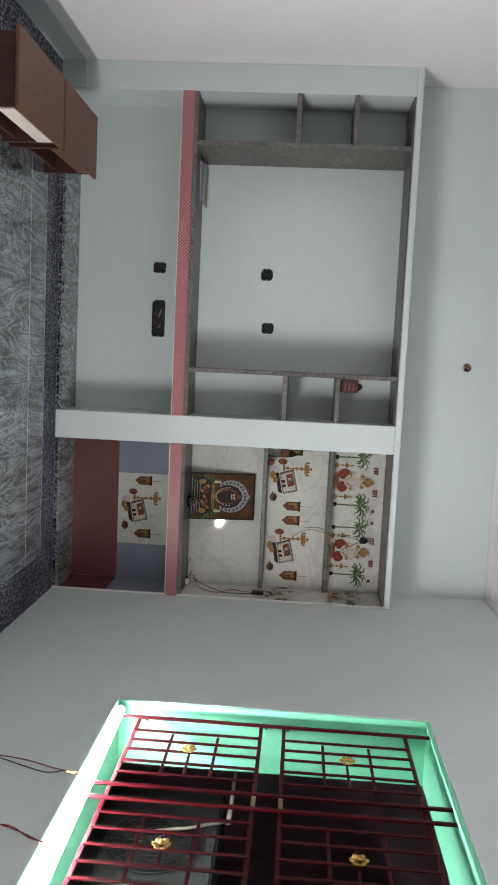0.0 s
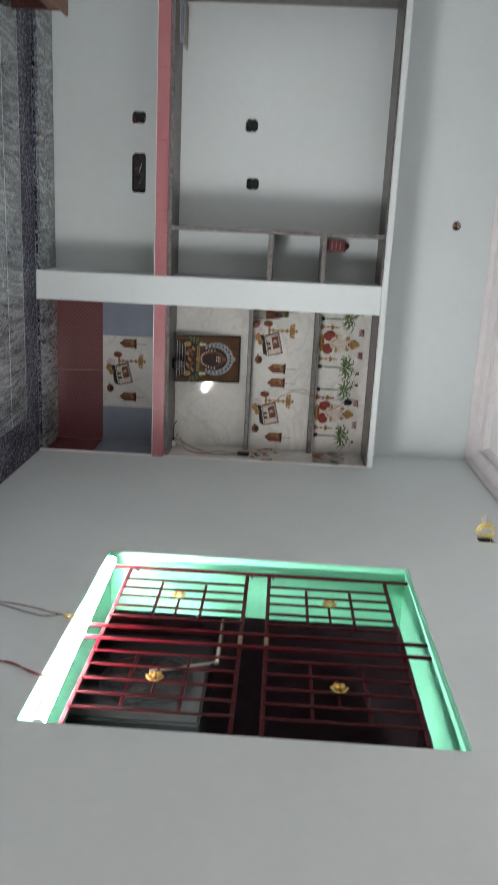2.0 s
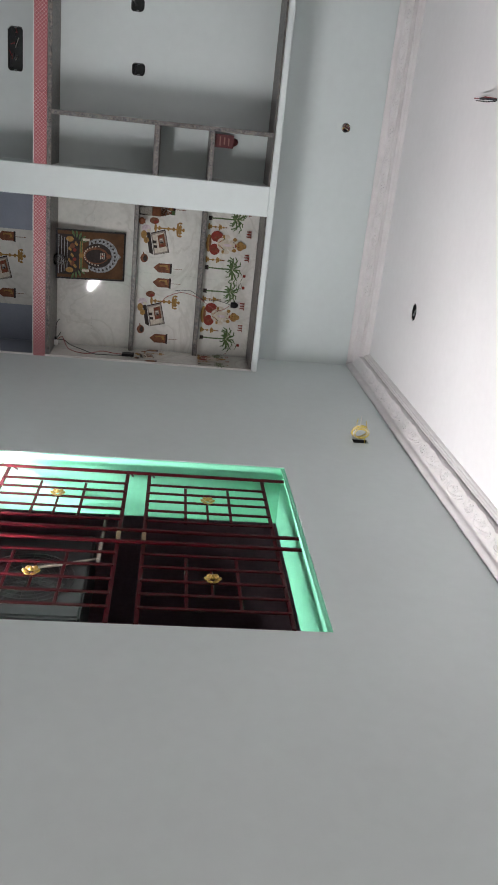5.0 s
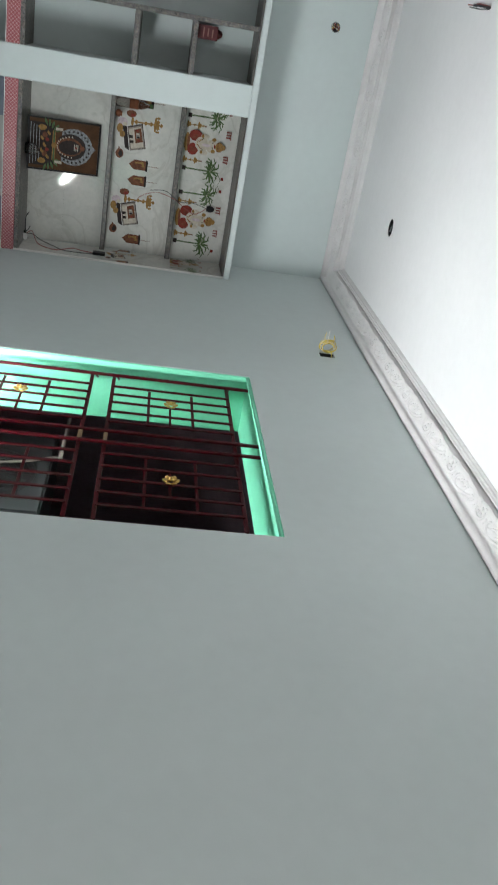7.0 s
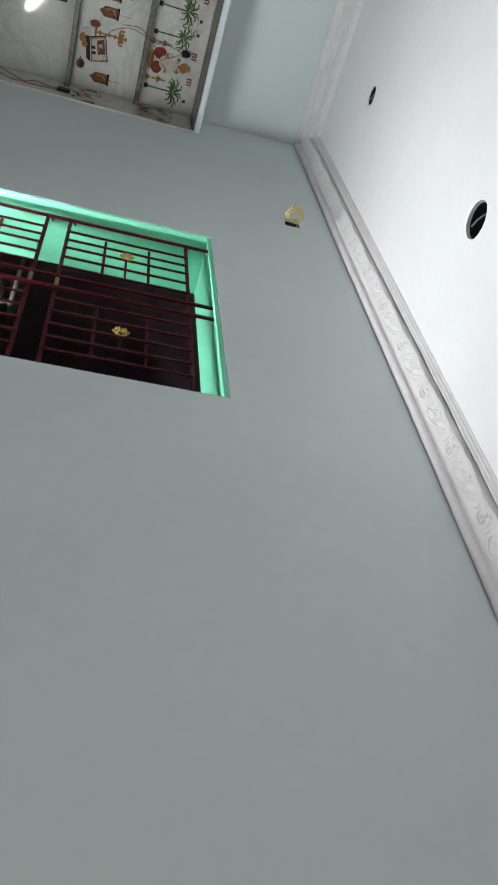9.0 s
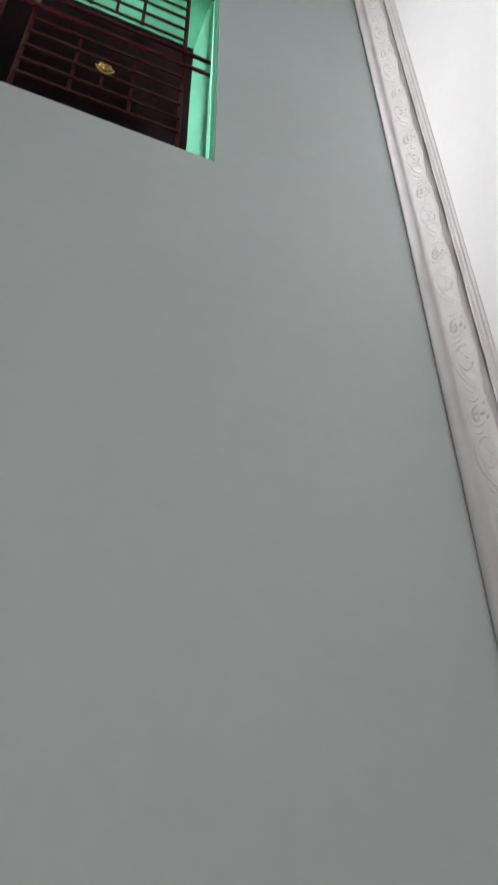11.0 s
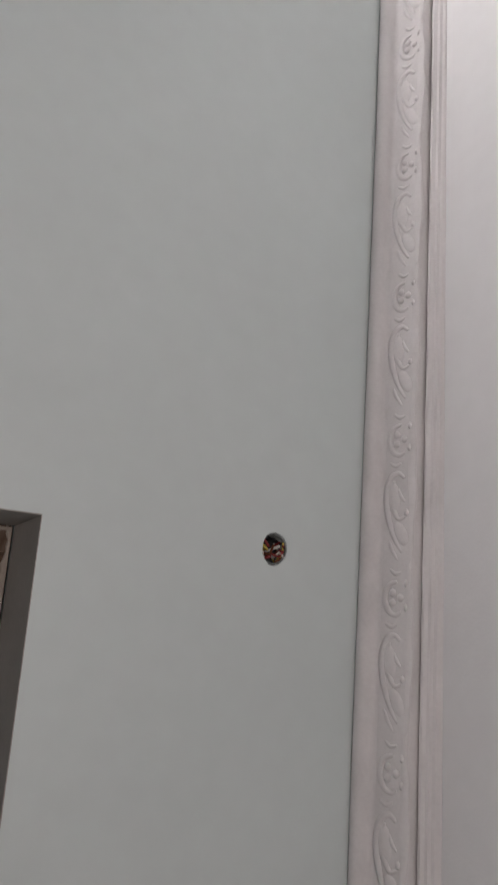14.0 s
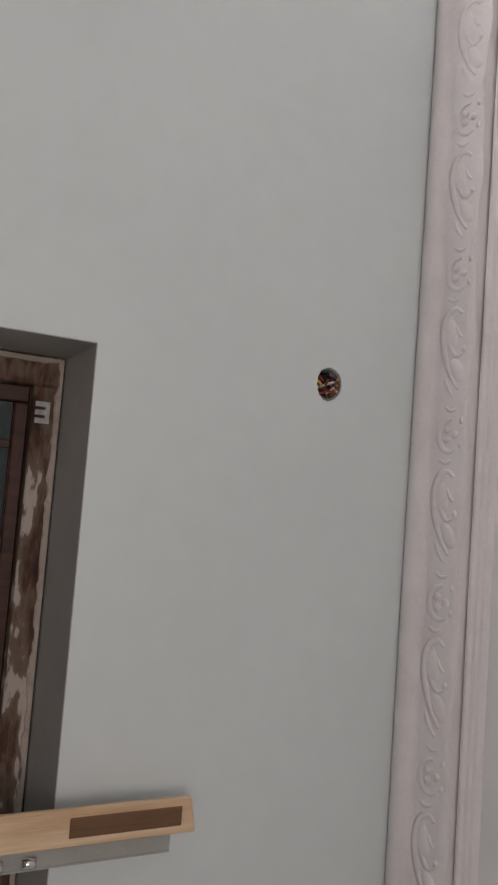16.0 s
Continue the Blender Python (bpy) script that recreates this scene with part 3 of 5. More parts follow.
def lamp_print(x, z, h, y):
    """Printed border tile: a casket with lamps and fruit between two hanging shields. x: middle, z: foot, h: tile height."""
    bm, e, k = bmesh.new(), [y], h / 0.40

    def yy():
        e[0] -= 0.00012
        return e[0]

    for sx in (-0.207, 0.182):
        q = x + sx * k
        flat(bm, [(q - 0.031 * k, z + 0.22 * k), (q + 0.031 * k, z + 0.22 * k), (q + 0.031 * k, z + 0.140 * k), (q, z + 0.105 * k), (q - 0.031 * k, z + 0.140 * k)], yy(), W_)
        flat(bm, [(q - 0.022 * k, z + 0.20 * k), (q + 0.010 * k, z + 0.21 * k), (q + 0.006 * k, z + 0.150 * k), (q - 0.018 * k, z + 0.145 * k)], yy(), G_)
        disc(bm, q, z + 0.170 * k, 0.011 * k, 0.024 * k, yy(), W_)
        bar(bm, q - 0.035 * k, q + 0.035 * k, z + 0.216 * k, z + 0.229 * k, yy(), D_)
        bar(bm, q - 0.0015 * k, q + 0.0015 * k, z + 0.229 * k, z + 0.300 * k, yy(), W_)
    flat(bm, [(x - 0.045 * k, z + 0.075 * k), (x + 0.100 * k, z + 0.105 * k), (x + 0.075 * k, z + 0.205 * k), (x - 0.075 * k, z + 0.170 * k)], yy(), D_)
    flat(bm, [(x - 0.038 * k, z + 0.078 * k), (x + 0.098 * k, z + 0.107 * k), (x + 0.073 * k, z + 0.200 * k), (x - 0.066 * k, z + 0.168 * k)], yy(), T_)
    flat(bm, [(x - 0.030 * k, z + 0.086 * k), (x + 0.088 * k, z + 0.111 * k), (x + 0.066 * k, z + 0.190 * k), (x - 0.055 * k, z + 0.162 * k)], yy(), C_)
    flat(bm, [(x - 0.030 * k, z + 0.120 * k), (x + 0.050 * k, z + 0.137 * k), (x + 0.036 * k, z + 0.182 * k), (x - 0.048 * k, z + 0.162 * k)], yy(), W_)
    flat(bm, [(x - 0.008 * k, z + 0.132 * k), (x + 0.022 * k, z + 0.139 * k), (x + 0.012 * k, z + 0.164 * k), (x - 0.018 * k, z + 0.156 * k)], yy(), T_)
    for u in range(4):
        disc(bm, x + (-0.028 + 0.020 * u) * k, z + (0.140 + 0.005 * u) * k, 0.005 * k, 0.010 * k, yy(), (R_, C_, D_, R_)[u], 8)
    flat(bm, [(x - 0.055 * k, z + 0.045 * k), (x + 0.085 * k, z + 0.070 * k), (x + 0.100 * k, z + 0.100 * k), (x - 0.045 * k, z + 0.072 * k)], yy(), D_)
    for q, w in ((0.004, 0.104), (0.034, 0.111)):
        bar(bm, x + q * k, x + (q + 0.018) * k, z + (w - 0.012) * k, z + (w + 0.012) * k, yy(), D_)
    bar(bm, x - 0.085 * k, x - 0.075 * k, z + 0.10 * k, z + 0.29 * k, yy(), G_)
    for dz, r in ((0.105, 0.026), (0.13, 0.014), (0.19, 0.012), (0.225, 0.014), (0.252, 0.046), (0.268, 0.034), (0.29, 0.012)):
        disc(bm, x - 0.080 * k, z + dz * k, r * k, 0.009 * k, yy(), G_)
    for q in (-0.122, -0.100, -0.060, -0.038):
        disc(bm, x + q * k, z + 0.268 * k, 0.007 * k, 0.013 * k, yy(), G_)
    disc(bm, x - 0.125 * k, z + 0.095 * k, 0.022 * k, 0.032 * k, yy(), W_)
    disc(bm, x - 0.118 * k, z + 0.105 * k, 0.010 * k, 0.014 * k, yy(), R_)
    disc(bm, x - 0.070 * k, z + 0.045 * k, 0.026 * k, 0.030 * k, yy(), K_)
    disc(bm, x - 0.058 * k, z + 0.060 * k, 0.012 * k, 0.014 * k, yy(), C_)
    disc(bm, x - 0.030 * k, z + 0.030 * k, 0.028 * k, 0.020 * k, yy(), G_)
    disc(bm, x + 0.005 * k, z + 0.048 * k, 0.020 * k, 0.018 * k, yy(), G_)
    disc(bm, x + 0.125 * k, z + 0.040 * k, 0.030 * k, 0.026 * k, yy(), W_)
    disc(bm, x + 0.125 * k, z + 0.046 * k, 0.020 * k, 0.014 * k, yy(), D_)
    bar(bm, x + 0.085 * k, x + 0.120 * k, z + 0.03 * k, z + 0.038 * k, yy(), W_)
    return bm


def palm_print(x, z, h, y, seed):
    """Printed frieze tile: rounded shapes in red, white and gold between lamps and banana palms; marks above."""
    bm, e, k, rnd = bmesh.new(), [y], h / 0.33, random.Random(seed)

    def yy():
        e[0] -= 0.00010
        return e[0]

    def stroke(pts, w, mi):
        for (ax, az), (bx, bz) in zip(pts, pts[1:]):
            n = math.hypot(bx - ax, bz - az) or 1
            ox, oz = -(bz - az) / n * w / 2, (bx - ax) / n * w / 2
            flat(bm, [(ax + ox, az + oz), (bx + ox, bz + oz), (bx - ox, bz - oz), (ax - ox, az - oz)], yy(), mi)

    for sx in (-1, 1):
        q, c = x + sx * 0.163 * k, z + 0.185 * k
        bar(bm, q - 0.014 * k, q + 0.014 * k, z + 0.002 * k, z + 0.026 * k, yy(), D_)
        stroke([(q, z + 0.024 * k), (q + sx * 0.002 * k, z + 0.10 * k), (q + sx * 0.001 * k, c)], 0.0095 * k, L_)
        for a, ln in ((8, 0.075), (32, 0.082), (58, 0.070), (88, 0.062), (118, 0.075), (145, 0.080), (172, 0.072), (200, 0.058), (338, 0.058), (225, 0.040), (312, 0.042)):
            ln, a = ln * rnd.uniform(0.85, 1.1) * k, a + rnd.uniform(-7, 7)
            leaf(bm, q, c, ln, rnd.uniform(0.010, 0.017) * k, a, yy(), L_)
            ca, sa = math.cos(radians(a)), math.sin(radians(a))
            leaf(bm, q + 0.8 * ln * ca, c + 0.8 * ln * sa, ln * 0.45, 0.008 * k, a - 55 * (1 if ca > 0 else -1), yy(), L_)
        for t in range(3):                            # pale midribs
            a = radians((35, 92, 150)[t])
            stroke([(q, c), (q + 0.055 * k * math.cos(a), c + 0.055 * k * math.sin(a))], 0.002 * k, C_)
        stroke([(q + sx * 0.010 * k, c + 0.01 * k), (q - sx * 0.030 * k, c + 0.030 * k), (q - sx * 0.055 * k, c - 0.005 * k), (q - sx * 0.062 * k, c - 0.030 * k)], 0.008 * k, L_)
        for t in range(3):                            # thin wavy stems that reach the tile's side
            zz = c + (0.004 + 0.019 * t) * k
            stroke([(q + sx * (0.030 + 0.009 * i) * k, zz + 0.0045 * math.sin(i * 1.25) * k) for i in range(6)], 0.0030 * k, L_)
        stroke([(q + sx * (0.015 + 0.012 * i) * k, c + (0.058 + 0.018 * math.sin(i * 0.55)) * k) for i in range(6)], 0.0030 * k, L_)
        g = x + sx * 0.108 * k                        # brass lamps
        stroke([(g, z + 0.01 * k), (g, z + 0.118 * k)], 0.006 * k, G_)
        for dz, r in ((0.008, 0.022), (0.020, 0.013), (0.050, 0.008), (0.078, 0.022), (0.088, 0.014), (0.105, 0.006)):
            disc(bm, g, z + dz * k, r * k, 0.007 * k, yy(), G_)
        disc(bm, g, z + 0.122 * k, 0.004 * k, 0.009 * k, yy(), W_, 8)
    disc(bm, x, z + 0.014 * k, 0.060 * k, 0.018 * k, yy(), G_)
    disc(bm, x - 0.004 * k, z + 0.022 * k, 0.042 * k, 0.008 * k, yy(), W_)
    disc(bm, x + 0.038 * k, z + 0.056 * k, 0.038 * k, 0.036 * k, yy(), R_)
    disc(bm, x - 0.048 * k, z + 0.066 * k, 0.036 * k, 0.042 * k, yy(), R_)
    for sx, zc in ((1, 0.056), (-1, 0.066)):
        for t in range(3):
            disc(bm, x + sx * (0.030 + 0.010 * t) * k, z + (zc - 0.004 + 0.004 * t) * k, 0.0022 * k, 0.026 * k, yy(), W_, 8)
    disc(bm, x, z + 0.112 * k, 0.046 * k, 0.046 * k, yy(), C_)
    disc(bm, x + 0.006 * k, z + 0.172 * k, 0.040 * k, 0.036 * k, yy(), C_)
    for sx in (-1, 1):
        disc(bm, x + sx * 0.050 * k, z + 0.128 * k, 0.015 * k, 0.028 * k, yy(), C_)
        disc(bm, x + sx * 0.050 * k, z + 0.112 * k, 0.012 * k, 0.008 * k, yy(), G_)
        disc(bm, x + sx * 0.036 * k, z + 0.188 * k, 0.012 * k, 0.014 * k, yy(), G_)
        for t in range(5):
            disc(bm, x + sx * (0.008 + 0.007 * t) * k, z + (0.082 + 0.009 * t) * k, 0.0045 * k, 0.0045 * k, yy(), (G_, R_, G_, W_, L_)[t], 8)
        disc(bm, x + sx * 0.016 * k, z + 0.182 * k, 0.004 * k, 0.005 * k, yy(), D_, 8)
    disc(bm, x + 0.004 * k, z + 0.140 * k, 0.010 * k, 0.030 * k, yy(), K_)
    disc(bm, x + 0.004 * k, z + 0.196 * k, 0.014 * k, 0.005 * k, yy(), R_, 8)
    disc(bm, x + 0.004 * k, z + 0.226 * k, 0.032 * k, 0.026 * k, yy(), G_)
    disc(bm, x + 0.004 * k, z + 0.248 * k, 0.018 * k, 0.020 * k, yy(), G_)
    for t in range(4):
        disc(bm, x + (-0.020 + 0.016 * t) * k, z + 0.216 * k, 0.0045 * k, 0.005 * k, yy(), W_, 8)
    for q0, n in ((-0.100, 3), (0.055, 3)):           # plain bars in place of writing
        for t in range(n):
            bar(bm, x + (q0 + t * 0.017) * k, x + (q0 + t * 0.017 + 0.008) * k, z + 0.262 * k, z + 0.290 * k, yy(), R_)
        bar(bm, x + (q0 - 0.004) * k, x + (q0 + 0.050) * k, z + 0.289 * k, z + 0.293 * k, yy(), R_)
    for q0 in (-0.205, 0.200):
        bar(bm, x + (q0 - 0.010) * k, x + (q0 + 0.010) * k, z + 0.264 * k, z + 0.282 * k, yy(), R_)
    return bm


niche = thing("prayer_niche", "prayer niche lined with white printed tiles and granite ledges", "niche", (1.43, YB, LEDGE_T))
TY = YB - 0.010


def wall_tile(x0, x1, z0, z1, m, label=""):
    return part("wall_tile", soft(B(x0 + 0.0002, x1 - 0.0002, TY, YB - 0.001, z0 + 0.0002, z1 - 0.0002), 0.0005), m, niche, label)


SH1, SH2 = (1.362, 1.392), (1.803, 1.836)
for x0, x1 in ((PIL_B[1], 1.420), (1.420, XR - 0.008)):
    wall_tile(x0, x1, LEDGE_T, 1.100, MARBLE)
    wall_tile(x0, x1, 1.100, SH1[0], MARBLE)
for x0, x1, c in ((PIL_B[1], 1.390, 1.166), (1.390, XR - 0.008, 1.655)):
    t = wall_tile(x0, x1, SH1[1], SH2[0], MARBLE, "white tile printed with lamps and shields")
    part("print", lamp_print(c, SH1[1] + 0.005, 0.40, TY - 0.0004), PRINT, t)
for x0, x1, c in ((PIL_B[1], 1.395, 1.152), (1.395, XR - 0.008, 1.638)):
    t = wall_tile(x0, x1, SH2[1], TOP_B - 0.012, MARBLE, "white tile printed with palms and red and gold figures")
    part("print", palm_print(c, SH2[1] + 0.012, 0.33, TY - 0.0004, 3), PRINT, t)
for z0, z1 in (SH1, SH2):
    part("niche_ledge", soft(B(PIL_B[1], XR - 0.008, YB - 0.085, YB - 0.0105, z0, z1), 0.003), GRANITE_SLAB, niche, "shallow grey granite ledge")
# tiled right cheek of the niche
for z0, z1, kind in ((LEDGE_T, 1.100, ""), (1.100, 1.395, ""), (1.395, 1.83, "lamp"), (1.83, TOP_B - 0.012, "palm")):
    t = part("wall_tile", soft(B(XR - 0.007, XR - 0.0005, YF + 0.006, TY - 0.001, z0 + 0.0002, z1 - 0.0002), 0.0005), MARBLE, niche)
    if kind:
        bm = lamp_print(0.0, z0 + 0.01, 0.28, 0.0) if kind == "lamp" else palm_print(0.0, z0 + 0.012, 0.24, 0.0, 4)
        bmesh.ops.transform(bm, matrix=pose(XR - 0.0075, (YF + TY) / 2, 0, 0, 0, -90), verts=list(bm.verts))
        part("print", bm, PRINT, t)
part("edge_trim", B(XR - 0.012, XR - 0.0005, YF - 0.003, YF + 0.005, 0.0, TOP_B), WHITE_PLASTIC, niche, "white tile edge trim")
# tiles below the ledge
part("wall_tile", B(PIL_B[1], 1.43, TY, YB - 0.001, 0.030, 0.3545), RED_WALL, niche, "red lattice tile toned down for shade")
part("wall_tile", B(1.4315, XR - 0.008, TY, YB - 0.001, 0.030, 0.3545), RED_WALL, niche, "red lattice tile toned down for shade")
part("wall_tile", B(XR - 0.007, XR - 0.0005, YF + 0.006, TY - 0.001, 0.030, 0.3545), RED_PLAIN, niche, "plain red tile")
part("wall_tile", B(XR - 0.007, XR - 0.0005, YF + 0.006, TY - 0.001, 0.356, LEDGE_B), BLUE_TILE, niche, "blue-grey tile")
for x0, x1 in ((PIL_B[1], 1.177), (1.677, XR - 0.008)):
    part("wall_tile", B(x0, x1, TY, YB - 0.001, 0.356, LEDGE_B), BLUE_TILE, niche, "blue-grey tile")
t = part("wall_tile", B(1.178, 1.676, TY, YB - 0.001, 0.356, LEDGE_B), MARBLE, niche, "white tile printed with lamps and shields")
part("print", lamp_print(1.427, 0.370, 0.385, TY - 0.0004), PRINT, t)

# ---- cornice ----
PROFILE = ((0.0035, 2.934), (0.0038, 2.921), (0.010, 2.920), (0.018, 2.923), (0.0245, 2.929), (0.028, 2.937), (0.029, 2.945), (0.0285, 2.951), (0.032, 2.956), (0.036, 2.959), (0.094, 2.984), (0.0965, 2.990), (0.0955, 3.020),
           (0.101, 3.021), (0.103, 3.012), (0.108, 3.014), (0.112, 3.022), (0.117, 3.025), (0.119, 3.032), (0.124, 3.036), (0.127, 3.043), (0.130, 3.0495), (0.0035, 3.0495))
LEVELS = ((0.0, 0.0), (2.6, 0.0), (3.4, 0.005), (4.2, 0.009), (5.2, 0.011), (7.0, 0.0))


def sag(s, uneven):
    """The run is not quite level: it rises a little in its middle."""
    if not uneven or s >= LEVELS[-1][0]:
        return 0.0
    for (a, za), (b, zb) in zip(LEVELS, LEVELS[1:]):
        if a <= s <= b:
            return za + (zb - za) * (s - a) / (b - a)
    return 0.0


def cornice_run(m, length, mitre0, mitre1, uneven):
    """A moulded strip along local x; local y points into the room."""
    bm = bmesh.new()
    stations = [(0, mitre0), *((a, 0) for a, _ in LEVELS[1:] if uneven), (length, -mitre1)]
    rows = [[bm.verts.new(m @ Vector((a + k * d, d, z + sag(a, uneven)))) for d, z in PROFILE] for a, k in stations]
    for r0, r1 in zip(rows, rows[1:]):
        for i in range(len(PROFILE) - 1):
            bm.faces.new((r0[i], r1[i], r1[i + 1], r0[i + 1])).smooth = 1 <= i <= 7
    bm.faces.new(rows[0])
    bm.faces.new(rows[-1])
    bmesh.ops.recalc_face_normals(bm, faces=list(bm.faces))
    return bm


def curved(pts, steps=5):
    """A smooth line through the points."""
    pts, out = [Vector(p) for p in pts], []
    for k in range(len(pts) - 1):
        p0, p1, p2, p3 = pts[max(k - 1, 0)], pts[k], pts[k + 1], pts[min(k + 2, len(pts) - 1)]
        for i in range(steps):
            t = i / steps
            out.append(0.5 * (2 * p1 + (p2 - p0) * t + (2 * p0 - 5 * p1 + 4 * p2 - p3) * t * t + (3 * p1 - p0 - 3 * p2 + p3) * t ** 3))
    return out + [pts[-1]]


REPEAT, BAND = 0.345, 0.0632


def scroll_ornament():
    """One repeat of the leaf-scroll relief about its rosette, on a sloping band; local z stands off the band."""
    bm = bmesh.new()

    def ridge(pts, r):
        line = curved([(-u, v * BAND, 0.0) for u, v in pts])
        n = len(line) - 1
        tube(bm, line, r, 6, taper=[0.30 + 0.70 * math.sin(math.pi * (0.10 + 0.84 * k / n)) for k in range(n + 1)])

    # long leaf: rounded head, outline along the wall side, tail swept across the band
    ridge([(0.088, 0.74), (0.077, 0.52), (0.085, 0.26), (0.112, 0.10), (0.150, 0.10), (0.190, 0.24), (0.225, 0.46), (0.250, 0.70)], 0.0082)
    ridge([(0.092, 0.36), (0.118, 0.26), (0.152, 0.34), (0.178, 0.56), (0.172, 0.82)], 0.0068)
    ridge([(0.112, 0.52), (0.128, 0.62), (0.140, 0.78)], 0.0050)
    ridge([(0.225, 0.22), (0.245, 0.34), (0.268, 0.58)], 0.0050)
    blob(bm, (-0.164, 0.84 * BAND, 0), (0.0085, 0.0060, 0.0105), 8)
    blob(bm, (-0.130, 0.34 * BAND, -0.006), (0.044, 0.019, 0.0150), 10, m=Matrix.Rotation(radians(-8), 4, "Z"))
    blob(bm, (-0.210, 0.66 * BAND, -0.006), (0.034, 0.017, 0.0150), 10, m=Matrix.Rotation(radians(-25), 4, "Z"))
    # rosette in an open ring, two buds at the upper edge, a leaf pair
    ridge([(-0.034, 0.58), (-0.026, 0.28), (0.000, 0.14), (0.026, 0.26), (0.036, 0.52), (0.030, 0.74)], 0.0074)
    for k in range(3):
        a = radians(90 + 120 * k)
        blob(bm, (0.012 * math.cos(a), (0.52 * BAND) + 0.012 * math.sin(a), 0), (0.0090, 0.0085, 0.0120), 8)
    for u in (-0.030, 0.020):
        blob(bm, (-u, 0.90 * BAND, 0), (0.0085, 0.0050, 0.0110), 8)
    ridge([(0.052, 0.18), (0.060, 0.40), (0.054, 0.62)], 0.0052)
    ridge([(-0.060, 0.30), (-0.050, 0.50), (-0.054, 0.72)], 0.0048)
    for v in bm.verts:
        v.co.z *= 0.40
    # scalloped upper border that overhangs the groove
    lo, hi, n = -0.275, REPEAT - 0.275, 30
    rows = []
    for k in range(n + 1):
        f = k / n
        w = BAND + 0.0008 + 0.0110 * math.sin(math.pi * f) ** 0.8 + 0.0045 * math.exp(-((f - 0.93) / 0.03) ** 2) + 0.0016 * math.sin(6 * math.pi * f)
        x = lo + (hi - lo) * f
        rows.append([bm.verts.new(p) for p in ((x, BAND - 0.008, 0.0004), (x, w - 0.002, 0.0012), (x, w, -0.0012), (x, w - 0.001, -0.0060))])
    for r0, r1 in zip(rows, rows[1:]):
        for i in range(3):
            bm.faces.new((r0[i], r0[i + 1], r1[i + 1], r1[i])).smooth = True
    return bm


ORN = mesh_of("scroll_ornament", scroll_ornament(), PLASTER)
E_AX, N_AX = Vector((0, 0.058, 0.025)).normalized(), Vector((0, 0.025, -0.058)).normalized()


def cornice(name, m, length, mitre0, mitre1, label, first, uneven=False):
    run = tagged(new(name, mesh_of(name, cornice_run(m, length, mitre0, mitre1, uneven), PLASTER)), label, "cornice", kind="structure")
    at = first
    while at < length - 0.16:
        o = new("scroll_ornament", ORN)
        slope = (sag(at + 0.1, uneven) - sag(at - 0.1, uneven)) / 0.2
        o.parent = run
        o.matrix_basis = m @ Matrix(((1, 0, 0, at), (0, E_AX.y, N_AX.y, 0.036), (slope, E_AX.z, N_AX.z, 2.959 + sag(at, uneven)), (0, 0, 0, 1)))
        at += REPEAT
    return run


to_right = Matrix(((0, -1, 0, XR), (1, 0, 0, YS), (0, 0, 1, 0), (0, 0, 0, 1)))
to_back = Matrix(((1, 0, 0, XL), (0, -1, 0, YB), (0, 0, 1, 0), (0, 0, 0, 1)))
to_left = Matrix(((0, 1, 0, XL), (1, 0, 0, YS), (0, 0, 1, 0), (0, 0, 0, 1)))
cornice("cornice_right", to_right, YB - YS, 0, 1, "white plaster cornice with moulded leaf scrolls", 0.52, True)
cornice("cornice_back", to_back, XR - XL, 1, 1, "white plaster cornice with moulded leaf scrolls", 0.42)
cornice("cornice_left", to_left, YB - YS, 0, 1, "white plaster cornice with moulded leaf scrolls", 0.52)

# ---- window: green reveal, grille, lamp ----
win = thing("window_1", "deep window opening painted sea green with maroon grille", "window", (XR, 2.85, WIN[2]), kind="structure")
y0, y1, z0, z1 = WIN
XI = XR + WALL_T
LIN = 0.012
part("reveal_panel", soft(B(XR + 0.0015, XI, y1 - LIN, y1 - 0.0005, z0, z1 - 0.0005), 0.003), GREEN, win, "sea green side reveal")
part("reveal_panel", soft(B(XR + 0.0030, XI, y0 + 0.0005, y0 + 0.0025, z0, z1 - 0.0005), 0.0005), GREEN, win, "sea green side reveal")
part("head_panel", soft(B(XR + 0.0015, XI, y0 + 0.003, y1 - LIN, z1 - LIN, z1 - 0.0005), 0.003), GREEN, win, "sea green soffit")
bm = bmesh.new()                                  # plaster fillet that widens along the head
rings = [[bm.verts.new(p) for p in ((XR + 0.002, y, z1 - LIN - 0.0005), (XR + 0.002, y, z1 - LIN - 0.008), (XR + 0.002 + w, y, z1 - LIN - 0.009), (XR + 0.004 + w, y, z1 - LIN - 0.0005))] for y, w in ((y1 - LIN - 0.001, 0.002), (y0 + 0.004, 0.036))]
for i in range(4):
    bm.faces.new((rings[0][i], rings[0][(i + 1) % 4], rings[1][(i + 1) % 4], rings[1][i]))
bm.faces.new(rings[0])
bm.faces.new(rings[1])
bmesh.ops.recalc_face_normals(bm, faces=list(bm.faces))
part("head_fillet", bm, GREEN, win, "sea green plaster fillet along the head")


def sill_top(y):
    """The sill climbs along its length."""
    return 0.872 - 0.036 * (y - y0) / (y1 - y0)


